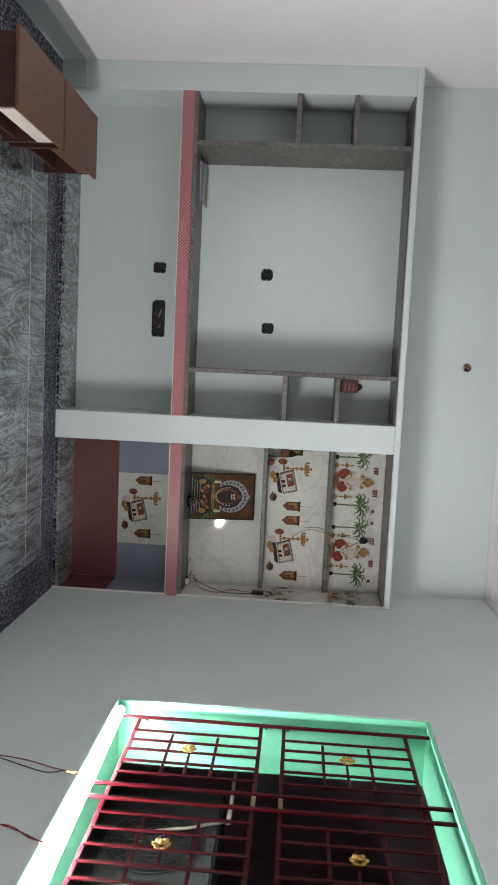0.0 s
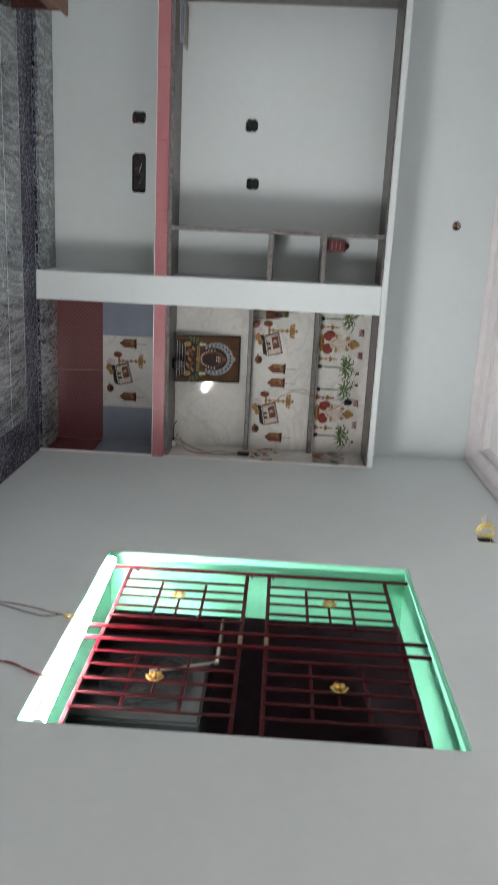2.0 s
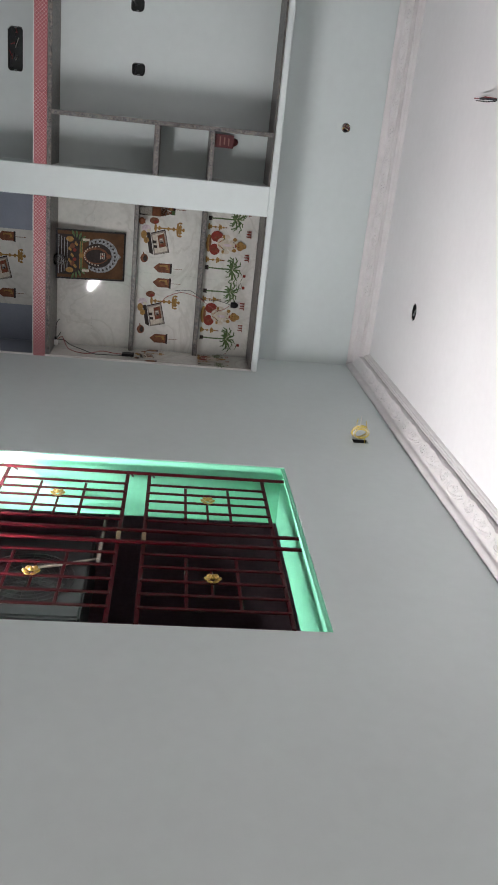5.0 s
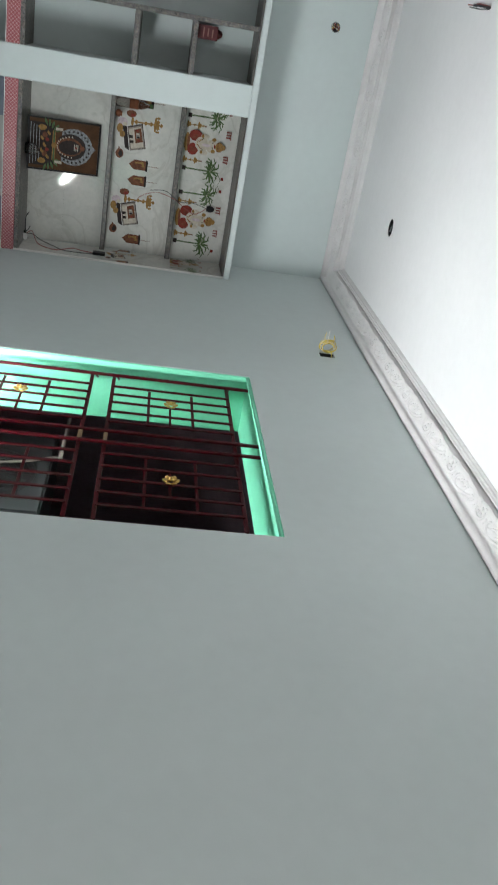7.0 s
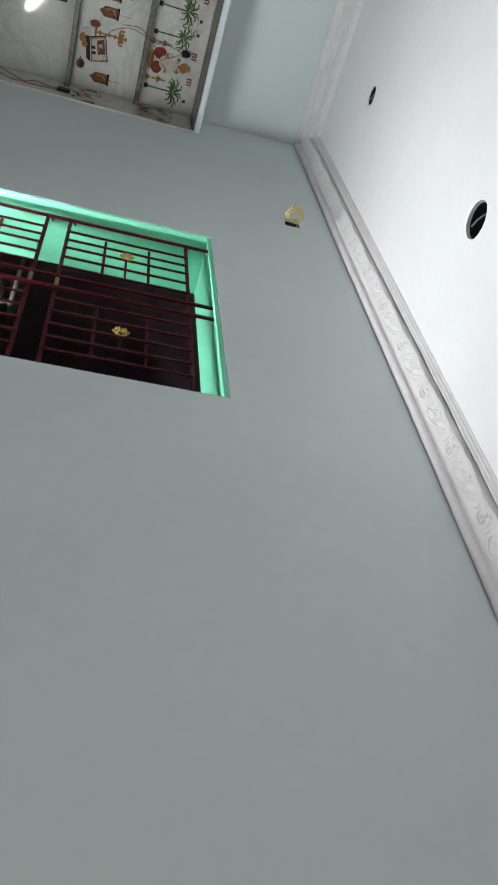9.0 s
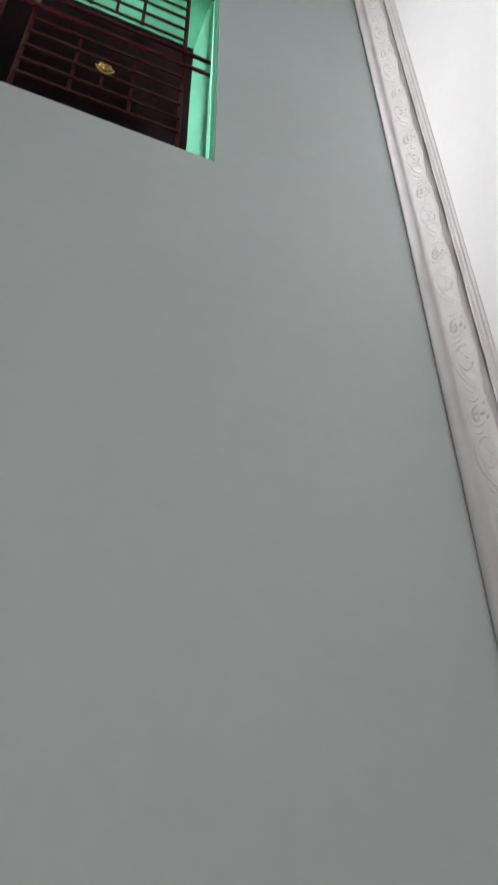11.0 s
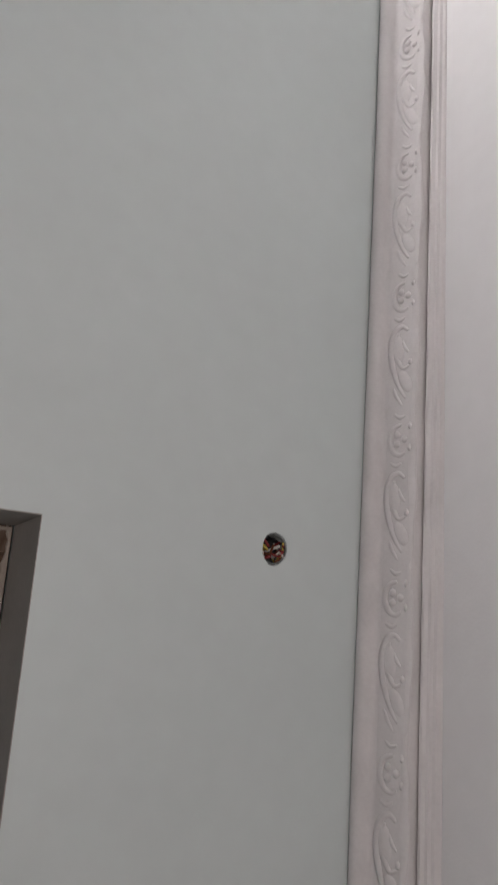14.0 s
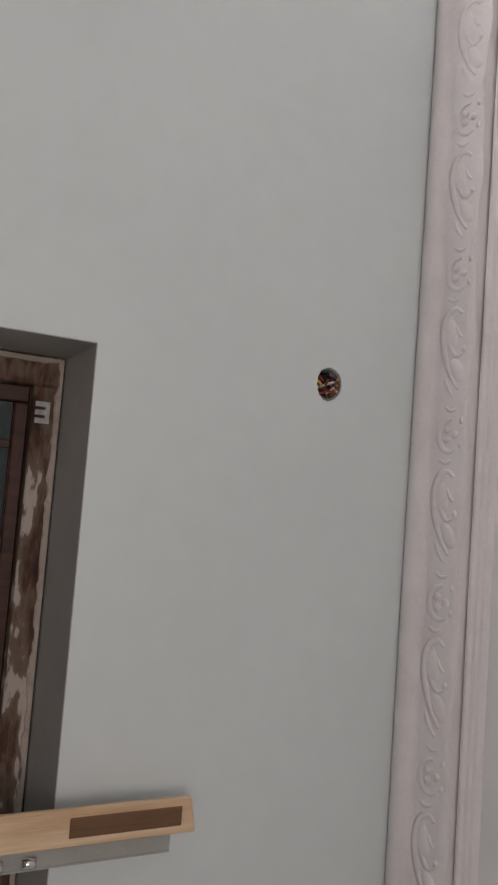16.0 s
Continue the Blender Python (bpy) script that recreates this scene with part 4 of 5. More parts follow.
bm = bmesh.new()
rings = []
for k in range(13):                               # sloping plaster face, then a groove, then the flat sill
    y = y0 + 0.003 + (y1 - y0 - 0.003 - LIN) * k / 12
    w, t = 0.004 + 0.026 * max(0.0, (3.15 - y) / (3.15 - y0)), sill_top(y)
    ring = ((XR - 0.003, z0 + 0.0005), (XR - 0.003, z0 + 0.003), (XR + w, t - 0.001), (XR + w + 0.0005, t - 0.005), (XR + w + 0.0025, t - 0.005), (XR + w + 0.003, t), (XI, t), (XI, z0 + 0.0005))
    rings.append([bm.verts.new((x, y, z)) for x, z in ring])
for r0, r1 in zip(rings, rings[1:]):
    for i in range(8):
        bm.faces.new((r0[i], r0[(i + 1) % 8], r1[(i + 1) % 8], r1[i]))
bm.faces.new(rings[0])
bm.faces.new(rings[-1])
bmesh.ops.recalc_face_normals(bm, faces=list(bm.faces))
part("window_sill", bm, GREEN, win, "sea green sill with a sloping front")

grille = thing("window_grille", "maroon painted iron grille with gilt flowers in two panels", "grille", (XR + 0.035, 2.85, 0.9))
GX = XR + 0.036
BARS_Y = [3.425, 3.310, 3.225, 3.145, 3.052, 2.960, 2.862, 2.768, 2.683, 2.590, 2.495, 2.405, 2.320]


def strip(y_a, y_b, z_a, z_b, name="bar", thick=0.008, dx=0.0, parent=None):
    return part(name, soft(B(GX - thick / 2 + dx, GX + thick / 2 + dx, min(y_a, y_b), max(y_a, y_b), min(z_a, z_b), max(z_a, z_b)), 0.0015), MAROON, parent or grille)


LOW, UPP = (0.950, 1.490), (1.590, 2.118)
for i, y in enumerate(BARS_Y):
    if i in (0, 6, 7):
        strip(y - 0.007, y + 0.007, sill_top(y) + 0.0385, z1 - LIN, "long_bar", 0.012, -0.004)
    else:
        for za, zb in (LOW, UPP):
            strip(y - 0.006, y + 0.006, za, zb)
for z in (*LOW, *UPP):
    strip(2.238, 3.432, z - 0.008, z + 0.008, "rail", 0.009, 0.011)
for za in (1.118, 1.312, 1.756, 1.948):
    for a, b in ((3.305, 2.965), (2.678, 2.330)):
        strip(a, b, za - 0.006, za + 0.006, "short_rail", 0.008, 0.009)
for zz in (1.210, 1.850):
    for a, b in ((3.145, 2.975), (2.590, 2.410)):
        strip(a, b, zz - 0.005, zz + 0.005, "centre_rail", 0.007, 0.009)
for z in (LOW[1], UPP[0]):
    part("brass_clip", soft(B(GX - 0.004, GX + 0.0175, 2.780, 2.852, z - 0.0085, z + 0.0085), 0.001), SLEEVE, grille, "pale gilt sleeve on the rail")
for z in (LOW[0], LOW[1], UPP[0], UPP[1]):         # rail ends turned into the far reveal
    part("lug", tube(bmesh.new(), [(GX + 0.011, 3.430, z), (GX + 0.014, 3.462, z + 0.004), (GX + 0.034, 3.490, z + 0.016), (GX + 0.052, y1 - LIN - 0.0005, z + 0.020)], 0.0052, 6), MAROON, grille)


def flower(c):
    bm = bmesh.new()
    for k in range(6):
        a = 2 * math.pi * k / 6
        m = Matrix.Rotation(a, 4, "X")
        blob(bm, m @ Vector((0, 0, 0.027)), (0.006, 0.017, 0.018), 8, m=m @ Matrix.Rotation(radians(-24), 4, "Y"))
    blob(bm, (-0.009, 0, 0), (0.010, 0.012, 0.012), 8)
    blob(bm, (-0.020, 0, 0), (0.006, 0.006, 0.006), 6)
    bmesh.ops.scale(bm, verts=list(bm.verts), vec=(0.75, 0.75, 0.75))
    bmesh.ops.translate(bm, verts=list(bm.verts), vec=c)
    return bm


for y in (3.138, 2.493):
    for z in (1.210, 1.850):
        part("gilt_flower", flower((GX - 0.018, y, z)), GOLD, grille, "gold painted flower boss")

# lit tube lying on the sill
T_FAR, T_NEAR = Vector((XR + 0.0185, 3.468, 0)), Vector((XR + 0.029, 2.190, 0))
for p in (T_FAR, T_NEAR):
    p.z = sill_top(p.y) + 0.0186
lamp = thing("led_tube_light", "lit white tube light lying along the window sill", "lamp", (XR + 0.03, 2.82, sill_top(2.82)))
T_DIR = (T_NEAR - T_FAR).normalized()
A_END, B_END = T_FAR + T_DIR * 0.022, T_NEAR - T_DIR * 0.022


def half_round(a0, a1, r):
    """A length of half-round trough between the lamp's ends; angles from straight up, towards the room."""
    bm = bmesh.new()
    rows = [[bm.verts.new(p + Vector((-r * math.sin(a), 0, r * math.cos(a)))) for a in (radians(a0 + (a1 - a0) * k / 14) for k in range(15))] for p in (A_END, B_END)]
    for k in range(14):
        bm.faces.new((rows[0][k], rows[0][k + 1], rows[1][k + 1], rows[1][k])).smooth = True
    bm.faces.new(rows[0])
    bm.faces.new(list(reversed(rows[1])))
    bm.faces.new((rows[0][0], rows[1][0], rows[1][14], rows[0][14]))
    bmesh.ops.recalc_face_normals(bm, faces=list(bm.faces))
    return bm


part("diffuser", half_round(-38, 130, 0.0175), TUBE, lamp, "glowing half-round diffuser")
part("back", half_round(130.5, 321.5, 0.0172), WHITE_PLASTIC, lamp, "white ribbed back")
for a in (T_FAR, T_NEAR - T_DIR * 0.0215):
    part("end_cap", tube(bmesh.new(), [a, a + T_DIR * 0.003, a + T_DIR * 0.0215], 0.0182, 16, taper=[0.85, 1, 1]), WHITE_PLASTIC, lamp, "white end cap")


def hang(name, runs, mats, label, r=0.0022):
    """Loose wires; each run is a list of points, smoothed."""
    bm = bmesh.new()
    for i, pts in enumerate(runs):
        tube(bm, curved(pts), r, 6, mi=i % len(mats))
    return solid(name, bm, mats, label, "wire")


w = hang("lamp_wire", [[(XR - 0.012, 2.83, 0.845), (XR - 0.012, 2.845, 0.79), (XR - 0.010, 2.865, 0.73), (XR - 0.008, 2.905, 0.63), (XR - 0.006, 2.93, 0.51), (XR - 0.006, 2.92, 0.36)],
                       [(XR - 0.012, 2.83, 0.845), (XR - 0.014, 2.842, 0.79), (XR - 0.012, 2.825, 0.72), (XR - 0.008, 2.865, 0.62), (XR - 0.006, 2.915, 0.50), (XR - 0.006, 2.93, 0.36)]],
         [WIRE_RED, WIRE_BLACK], "red and black wires hanging from the tube light")
bm = bmesh.new()
for k, (a, b) in enumerate(((2.832, 0.838), (2.838, 0.815), (2.842, 0.800))):
    blob(bm, (XR - 0.013, a, b), (0.006, 0.006, 0.011), 7)
part("joint", bm, WIRE_YELLOW, w, "yellow taped joint")
hang("spare_wire", [[(XR - 0.010, 2.405, 0.85), (XR - 0.008, 2.44, 0.79), (XR - 0.006, 2.475, 0.72), (XR - 0.006, 2.50, 0.64), (XR - 0.006, 2.52, 0.50)],
                    [(XR - 0.012, 2.41, 0.85), (XR - 0.010, 2.43, 0.79), (XR - 0.008, 2.485, 0.71), (XR - 0.006, 2.49, 0.62), (XR - 0.006, 2.51, 0.50)]],
     [WIRE_RED, WIRE_RED], "pair of dark red wires hanging below the sill")

# ---- beyond the window: fan unit and pipes ----
ac = thing("air_cooler", "grey metal cooler with round fan guard in the dim room", "air cooler", (2.72, 3.62, 0))
cx0, cx1, cy0, cy1, cz0, cz1 = 2.60, 2.92, 3.18, 3.98, 0.62, 1.31
part("casing", soft(B(cx0, cx1, cy0, cy1, cz0, cz1), 0.012, 2), COOLER_GREY, ac, "grey enamelled casing")
guard = part("fan_guard", tube(bmesh.new(), [(cx0 - 0.012, 3.50 + 0.23 * math.cos(2 * math.pi * k / 24), 1.02 + 0.23 * math.sin(2 * math.pi * k / 24)) for k in range(25)], 0.0025, 5), COOLER_GREY, ac, "round wire guard")
for r in (0.05, 0.08, 0.11, 0.14, 0.17, 0.20):
    part("guard_ring", tube(bmesh.new(), [(cx0 - 0.012, 3.50 + r * math.cos(2 * math.pi * k / 24), 1.02 + r * math.sin(2 * math.pi * k / 24)) for k in range(25)], 0.0016, 5), COOLER_GREY, guard)
for k in range(8):
    a = math.pi * k / 8
    part("guard_spoke", tube(bmesh.new(), [(cx0 - 0.010, 3.50 - 0.23 * math.cos(a), 1.02 - 0.23 * math.sin(a)), (cx0 - 0.010, 3.50 + 0.23 * math.cos(a), 1.02 + 0.23 * math.sin(a))], 0.0018, 5), COOLER_GREY, guard)
# flat black disc stands for the shade inside the fan opening
bm = bmesh.new()
bmesh.ops.create_circle(bm, cap_ends=True, radius=0.225, segments=28, matrix=pose(cx0 - 0.003, 3.50, 1.02, 0, 90, 0))
part("fan_shade_disc", bm, BLACK, ac, "flat black disc for the shaded fan opening")
for k in range(4):
    a = 2 * math.pi * k / 4 + 0.4
    blade = B(cx0 - 0.007, cx0 - 0.005, 3.50 + 0.03, 3.50 + 0.19, 1.02 - 0.03, 1.02 + 0.03)
    bmesh.ops.rotate(blade, verts=list(blade.verts), cent=(cx0, 3.50, 1.02), matrix=Matrix.Rotation(a, 3, "X"))
    part("fan_blade", blade, BOXGREY, ac)
stand = thing("cooler_stand", "dark iron stand under the cooler", "stand", (2.76, 3.58, 0))
for x in (cx0 + 0.03, cx1 - 0.05):
    for y in (cy0 + 0.03, cy1 - 0.05):
        part("leg", B(x, x + 0.025, y, y + 0.025, 0.0, cz0 - 0.028), STEEL, stand)
part("top_frame", B(cx0 + 0.01, cx1 - 0.01, cy0 + 0.01, cy1 - 0.01, cz0 - 0.027, cz0 - 0.001), STEEL, stand)
pipe = thing("water_pipe", "thin pale bent pipe in the dim room beyond", "pipe", (2.55, 3.9, 0))
bm = bmesh.new()
tube(bm, [(2.56, 4.28, 0.0), (2.56, 4.28, 1.28), (2.56, 4.26, 1.335), (2.56, 4.20, 1.35), (2.56, 3.64, 1.35)], 0.011, 8)
part("bent_pipe", bm, PIPE, pipe)
part("branch", tube(bmesh.new(), [(2.56, 3.66, 1.348), (2.57, 3.60, 1.18), (2.575, 3.56, 1.02)], 0.008, 8), PIPE, pipe)

# ---- doorway: stained frame, glazed leaf ----
door = thing("door_1", "cement-stained dark timber frame with glazed leaf in a deep reveal", "door", (XR + 0.22, -0.62, 0), kind="structure")
dy0, dy1 = DOOR[0], DOOR[1]
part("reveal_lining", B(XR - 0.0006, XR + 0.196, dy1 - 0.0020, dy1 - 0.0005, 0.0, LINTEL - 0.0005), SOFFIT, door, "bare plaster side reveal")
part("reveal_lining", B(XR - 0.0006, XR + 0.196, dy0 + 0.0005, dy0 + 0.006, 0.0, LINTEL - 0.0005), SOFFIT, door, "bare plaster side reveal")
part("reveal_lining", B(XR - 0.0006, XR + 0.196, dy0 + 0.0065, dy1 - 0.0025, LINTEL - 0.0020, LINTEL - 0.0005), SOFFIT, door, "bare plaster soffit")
FX = XR + 0.200


def ragged(length, width, depth, seed):
    """A trowelled bead along local z, with an uneven inner edge; local y is its width, x its thickness."""
    bm, n, rnd = bmesh.new(), int(length / 0.012), random.Random(seed)
    rows = []
    for k in range(n + 1):
        z = length * k / n
        w = width * (1.0 + 0.55 * noise.noise(Vector((seed, 0.0, z * 16))) + 0.2 * rnd.uniform(-1, 1))
        rows.append([bm.verts.new(p) for p in ((0, 0, z), (-depth, 0, z), (-depth * 0.8, -w * 0.8, z), (0, -w, z))])
    for r0, r1 in zip(rows, rows[1:]):
        for i in range(4):
            bm.faces.new((r0[i], r0[(i + 1) % 4], r1[(i + 1) % 4], r1[i]))
    bm.faces.new(rows[0])
    bm.faces.new(rows[-1])
    bmesh.ops.recalc_face_normals(bm, faces=list(bm.faces))
    return bm


bm = ragged(LINTEL - 0.0065, 0.010, 0.006, 3)
bmesh.ops.translate(bm, verts=list(bm.verts), vec=(FX + 0.001, dy1 - 0.0065, 0.0))
part("cement_bead", bm, CEMENT, door, "rough cement edge round the frame")
bm = ragged(dy1 - dy0 - 0.020, 0.011, 0.006, 8)
bmesh.ops.rotate(bm, verts=list(bm.verts), cent=(0, 0, 0), matrix=Matrix.Rotation(radians(90), 3, "X"))
bmesh.ops.translate(bm, verts=list(bm.verts), vec=(FX + 0.001, dy1 - 0.008, LINTEL - 0.0068))
part("cement_bead", bm, CEMENT, door, "rough cement edge round the frame")
part("frame_post", soft(B(FX, FX + 0.09, dy1 - 0.060, dy1 - 0.002, 0.0, LINTEL - 0.004), 0.004), MUDDY, door, "timber frame post smeared with cement")
part("frame_post", soft(B(FX, FX + 0.09, dy0 + 0.002, dy0 + 0.060, 0.0, LINTEL - 0.004), 0.004), MUDDY, door, "timber frame post smeared with cement")
part("frame_head", soft(B(FX, FX + 0.09, dy0 + 0.060, dy1 - 0.060, LINTEL - 0.058, LINTEL - 0.004), 0.004), MUDDY, door, "timber frame head smeared with cement")
leaf_d = part("door_leaf", soft(B(FX + 0.030, FX + 0.066, dy1 - 0.094, dy1 - 0.061, 0.01, LINTEL - 0.059), 0.003), FRAMEWOOD, door, "dark stained leaf stile")
part("top_rail", soft(B(FX + 0.030, FX + 0.066, dy0 + 0.061, dy1 - 0.0945, LINTEL - 0.086, LINTEL - 0.059), 0.003), FRAMEWOOD, leaf_d)
part("stile", soft(B(FX + 0.030, FX + 0.066, dy0 + 0.061, dy0 + 0.110, 0.01, LINTEL - 0.087), 0.003), FRAMEWOOD, leaf_d)
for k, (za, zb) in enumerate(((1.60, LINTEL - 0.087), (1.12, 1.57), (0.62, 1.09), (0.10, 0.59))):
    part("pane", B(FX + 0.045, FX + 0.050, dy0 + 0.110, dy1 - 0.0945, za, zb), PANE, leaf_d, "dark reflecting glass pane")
    part("glazing_rail", soft(B(FX + 0.032, FX + 0.064, dy0 + 0.110, dy1 - 0.0945, za - 0.029, za - 0.0005), 0.003), FRAMEWOOD, leaf_d)
for y in (-0.16, -0.46):
    part("glazing_bar", soft(B(FX + 0.036, FX + 0.0445, y - 0.008, y + 0.008, 0.1, LINTEL - 0.087), 0.002), FRAMEWOOD, leaf_d)
bm = bmesh.new()
for y in (-0.112, -0.096, -0.080):
    box(bm, FX - 0.006, FX - 0.0005, y - 0.005, y + 0.005, LINTEL - 0.054, LINTEL - 0.030)
box(bm, FX - 0.004, FX - 0.0003, -0.117, -0.075, LINTEL - 0.034, LINTEL - 0.026)
part("hinge", bm, STEEL_PALE, door, "pale steel hinge on the frame head")

# ---- timber leaning beside the doorway ----
post = thing("timber_post", "raw pale timber post with brown inset strip beside the doorway", "timber", (1.855, -0.77, 0))
bm = soft(B(1.848, 1.860, -0.798, -0.740, 0.0, 2.447), 0.002)
for v in bm.verts:
    if v.co.z > 2.4:  # the top is sawn a little out of square
        v.co.z -= 0.001 + (v.co.y + 0.769) * 0.19
part("plank", bm, TIMBER, post, "raw pale timber")
part("inset", soft(B(1.8455, 1.8500, -0.784, -0.753, 2.234, 2.424), 0.001), INSET, post, "reddish brown inset strip")
part("end_block", B(1.8465, 1.8495, -0.780, -0.760, 2.428, 2.440), TIMBER, post)
chan = thing("metal_channel", "grey aluminium channel with rollers standing behind the timber", "metal channel", (1.875, -0.81, 0))
bm = bmesh.new()
box(bm, 1.868, 1.900, -0.8345, -0.8315, 0.0, 2.415)
box(bm, 1.868, 1.871, -0.831, -0.7995, 0.0, 2.415)
box(bm, 1.897, 1.900, -0.831, -0.7995, 0.0, 2.415)
part("channel", bm, ALU, chan)
for z in (2.128, 2.178):
    part("roller", tube(bmesh.new(), [(1.862, -0.820, z - 0.011), (1.862, -0.820, z + 0.011)], 0.0085, 12), CHROME, chan, "bright steel roller")

# ---- ceiling fittings ----
hook = thing("ceiling_hook", "dark fan hook with loose taped wires on the ceiling", "hook", (0.19, 3.9, ZT))
part("rod", tube(bmesh.new(), [(0.19, 3.86, ZT + 0.01), (0.19, 3.86, ZT - 0.05), (0.19, 3.875, ZT - 0.068), (0.19, 3.895, ZT - 0.066), (0.19, 3.905, ZT - 0.045)], 0.005, 8), WIRE_BLACK, hook)
bm = bmesh.new()
tube(bm, [(0.195, 3.86, ZT - 0.002), (0.20, 3.90, ZT - 0.03), (0.195, 3.97, ZT - 0.036), (0.19, 4.05, ZT - 0.030)], 0.0028, 6, 0)
tube(bm, [(0.185, 3.86, ZT - 0.002), (0.18, 3.91, ZT - 0.04), (0.185, 3.98, ZT - 0.042), (0.18, 4.07, ZT - 0.034)], 0.0028, 6, 1)
part("wires", bm, [WIRE_BLACK, WIRE_RED], hook)
for (x, y, r), lab in zip(((1.318, 4.535, 0.052), (1.302, 2.705, 0.074)), ("a small round ceiling cut-out", "a round ceiling cut-out")):
    # black cup gives the empty hole the darkness of its depth
    bm = bmesh.new()
    rings = [[bm.verts.new((x + q * math.cos(2 * math.pi * k / 24), y + q * math.sin(2 * math.pi * k / 24), ZT + h)) for k in range(24)] for q, h in ((r * 0.93, 0.014 if r > 0.06 else 0.005), (r * 0.93, 0.085))]
    for k in range(24):
        bm.faces.new((rings[0][k], rings[0][(k + 1) % 24], rings[1][(k + 1) % 24], rings[1][k])).smooth = True
    bm.faces.new(rings[1])
    o = solid("light_cutout", bm, BLACK, "black cup for the darkness inside " + lab, "light fitting", group="ceiling cut-outs")
    bm = bmesh.new()
    tube(bm, [(x - r * 0.5, y - r * 0.4, ZT + 0.011), (x, y + 0.004, ZT + 0.008), (x + r * 0.5, y + r * 0.45, ZT + 0.011)], 0.004, 6)
    part("wire", bm, STEEL, o)

# ---- wall boxes and wires ----
for i, (a, b, c, d) in enumerate(BOXES):
    wide = b - a > 0.15
    o = thing("switch_box", "empty %s metal switch box with wire ends, sunk in the wall" % ("wide" if wide else "square"), "switch box", ((a + b) / 2, YB, (c + d) / 2), group="switch boxes")
    bm = bmesh.new()
    e = 0.003
    box(bm, a, b, YB + 0.040, YB + 0.044, c, d)
    box(bm, a, a + e, YB + 0.002, YB + 0.0398, c, d)
    box(bm, b - e, b, YB + 0.002, YB + 0.0398, c, d)
    box(bm, a + e, b - e, YB + 0.002, YB + 0.0398, c, c + e)
    box(bm, a + e, b - e, YB + 0.002, YB + 0.0398, d - e, d)
    part("box_shell", bm, BOXGREY, o, "dark sheet metal shell")
    rnd = random.Random(20 + i)
    for u, du in ((a, 1), (b, -1)):                   # ragged plaster left in the corners
        for w, dw in ((c, 1), (d, -1)):
            l1, l2 = rnd.uniform(0.008, 0.022), rnd.uniform(0.008, 0.020)
            bm = bmesh.new()
            rim = [(u, w), (u + du * l1, w), (u + du * l1 * 0.45, w + dw * l2 * 0.40), (u, w + dw * l2)]
            front, rear = ([bm.verts.new((p, q, r)) for p, r in rim] for q in (YB + 0.0005, YB + 0.010))
            for k in range(4):
                bm.faces.new((front[k], front[(k + 1) % 4], rear[(k + 1) % 4], rear[k]))
            bm.faces.new(front)
            bm.faces.new(rear)
            bmesh.ops.recalc_face_normals(bm, faces=list(bm.faces))
            part("plaster_corner", bm, PAINT, o)
    for k in range(9 if wide else 3):
        x = rnd.uniform(a + 0.012, b - 0.012)
        z = rnd.uniform(c + 0.012, d - 0.012)
        pts = [(x, YB + 0.038, z), (x + rnd.uniform(-0.02, 0.02), YB + 0.018, z + rnd.uniform(-0.015, 0.015)), (min(max(x + rnd.uniform(-0.05, 0.05), a + 0.008), b - 0.008), YB + 0.010, min(max(z + rnd.uniform(-0.03, 0.03), c + 0.008), d - 0.008))]
        part("wire_end", tube(bmesh.new(), pts, 0.0022, 5), rnd.choice([WIRE_RED, WIRE_BLACK, WIRE_WHITE, WIRE_BLACK]), o)
    for x in (a + 0.006, b - 0.006):
        part("lug", B(x - 0.003, x + 0.003, YB + 0.001, YB + 0.003, (c + d) / 2 - 0.008, (c + d) / 2 + 0.008), STEEL, o)

for nm, axis, c, r in (("y", "y", (0.346, YB, 2.690), 0.030), ("x", "x", (XR, 0.012, 2.712), 0.033)):
    o = thing("conduit_hole", "round junction hole in the wall stuffed with wire ends", "junction hole", c, group="junction holes")
    rnd = random.Random(5)
    bm = bmesh.new()
    n = 12
    inner = []
    for k in range(n + 1):
        a = 2 * math.pi * k / n
        u, v = r * 0.97 * math.cos(a), r * 0.97 * math.sin(a)
        inner.append((c[0] + u, c[1] + 0.008, c[2] + v) if axis == "y" else (c[0] + 0.008, c[1] + u, c[2] + v))
    tube(bm, inner, 0.0035, 6, cap=False)
    part("rim", bm, STEEL, o, "rough grey pipe rim")
    # dark disc covers the pocket's pale bottom, standing for shade in the hole
    bm = bmesh.new()
    bmesh.ops.create_circle(bm, cap_ends=True, radius=r * 0.95, segments=16, matrix=pose(c[0], c[1] + 0.038, c[2], 90, 0, 0) if axis == "y" else pose(c[0] + 0.038, c[1], c[2], 0, 90, 0))
    part("dark_back", bm, BOXGREY, o)
    for k in range(16):
        pts = []
        u, v = rnd.uniform(-0.75, 0.75) * r, rnd.uniform(-0.75, 0.75) * r
        for dd in (0.036, 0.022, 0.012, 0.008):
            pts.append((c[0] + u, c[1] + dd, c[2] + v) if axis == "y" else (c[0] + dd, c[1] + u, c[2] + v))
            u, v = max(-0.8 * r, min(0.8 * r, u + rnd.uniform(-0.022, 0.022))), max(-0.8 * r, min(0.8 * r, v + rnd.uniform(-0.022, 0.022)))
        part("wire_end", tube(bmesh.new(), pts, 0.0028, 5), (WIRE_RED, WIRE_WHITE, WIRE_RED, WIRE_BLACK, WIRE_WHITE, WIRE_YELLOW, P_BROWN)[k % 7], o)

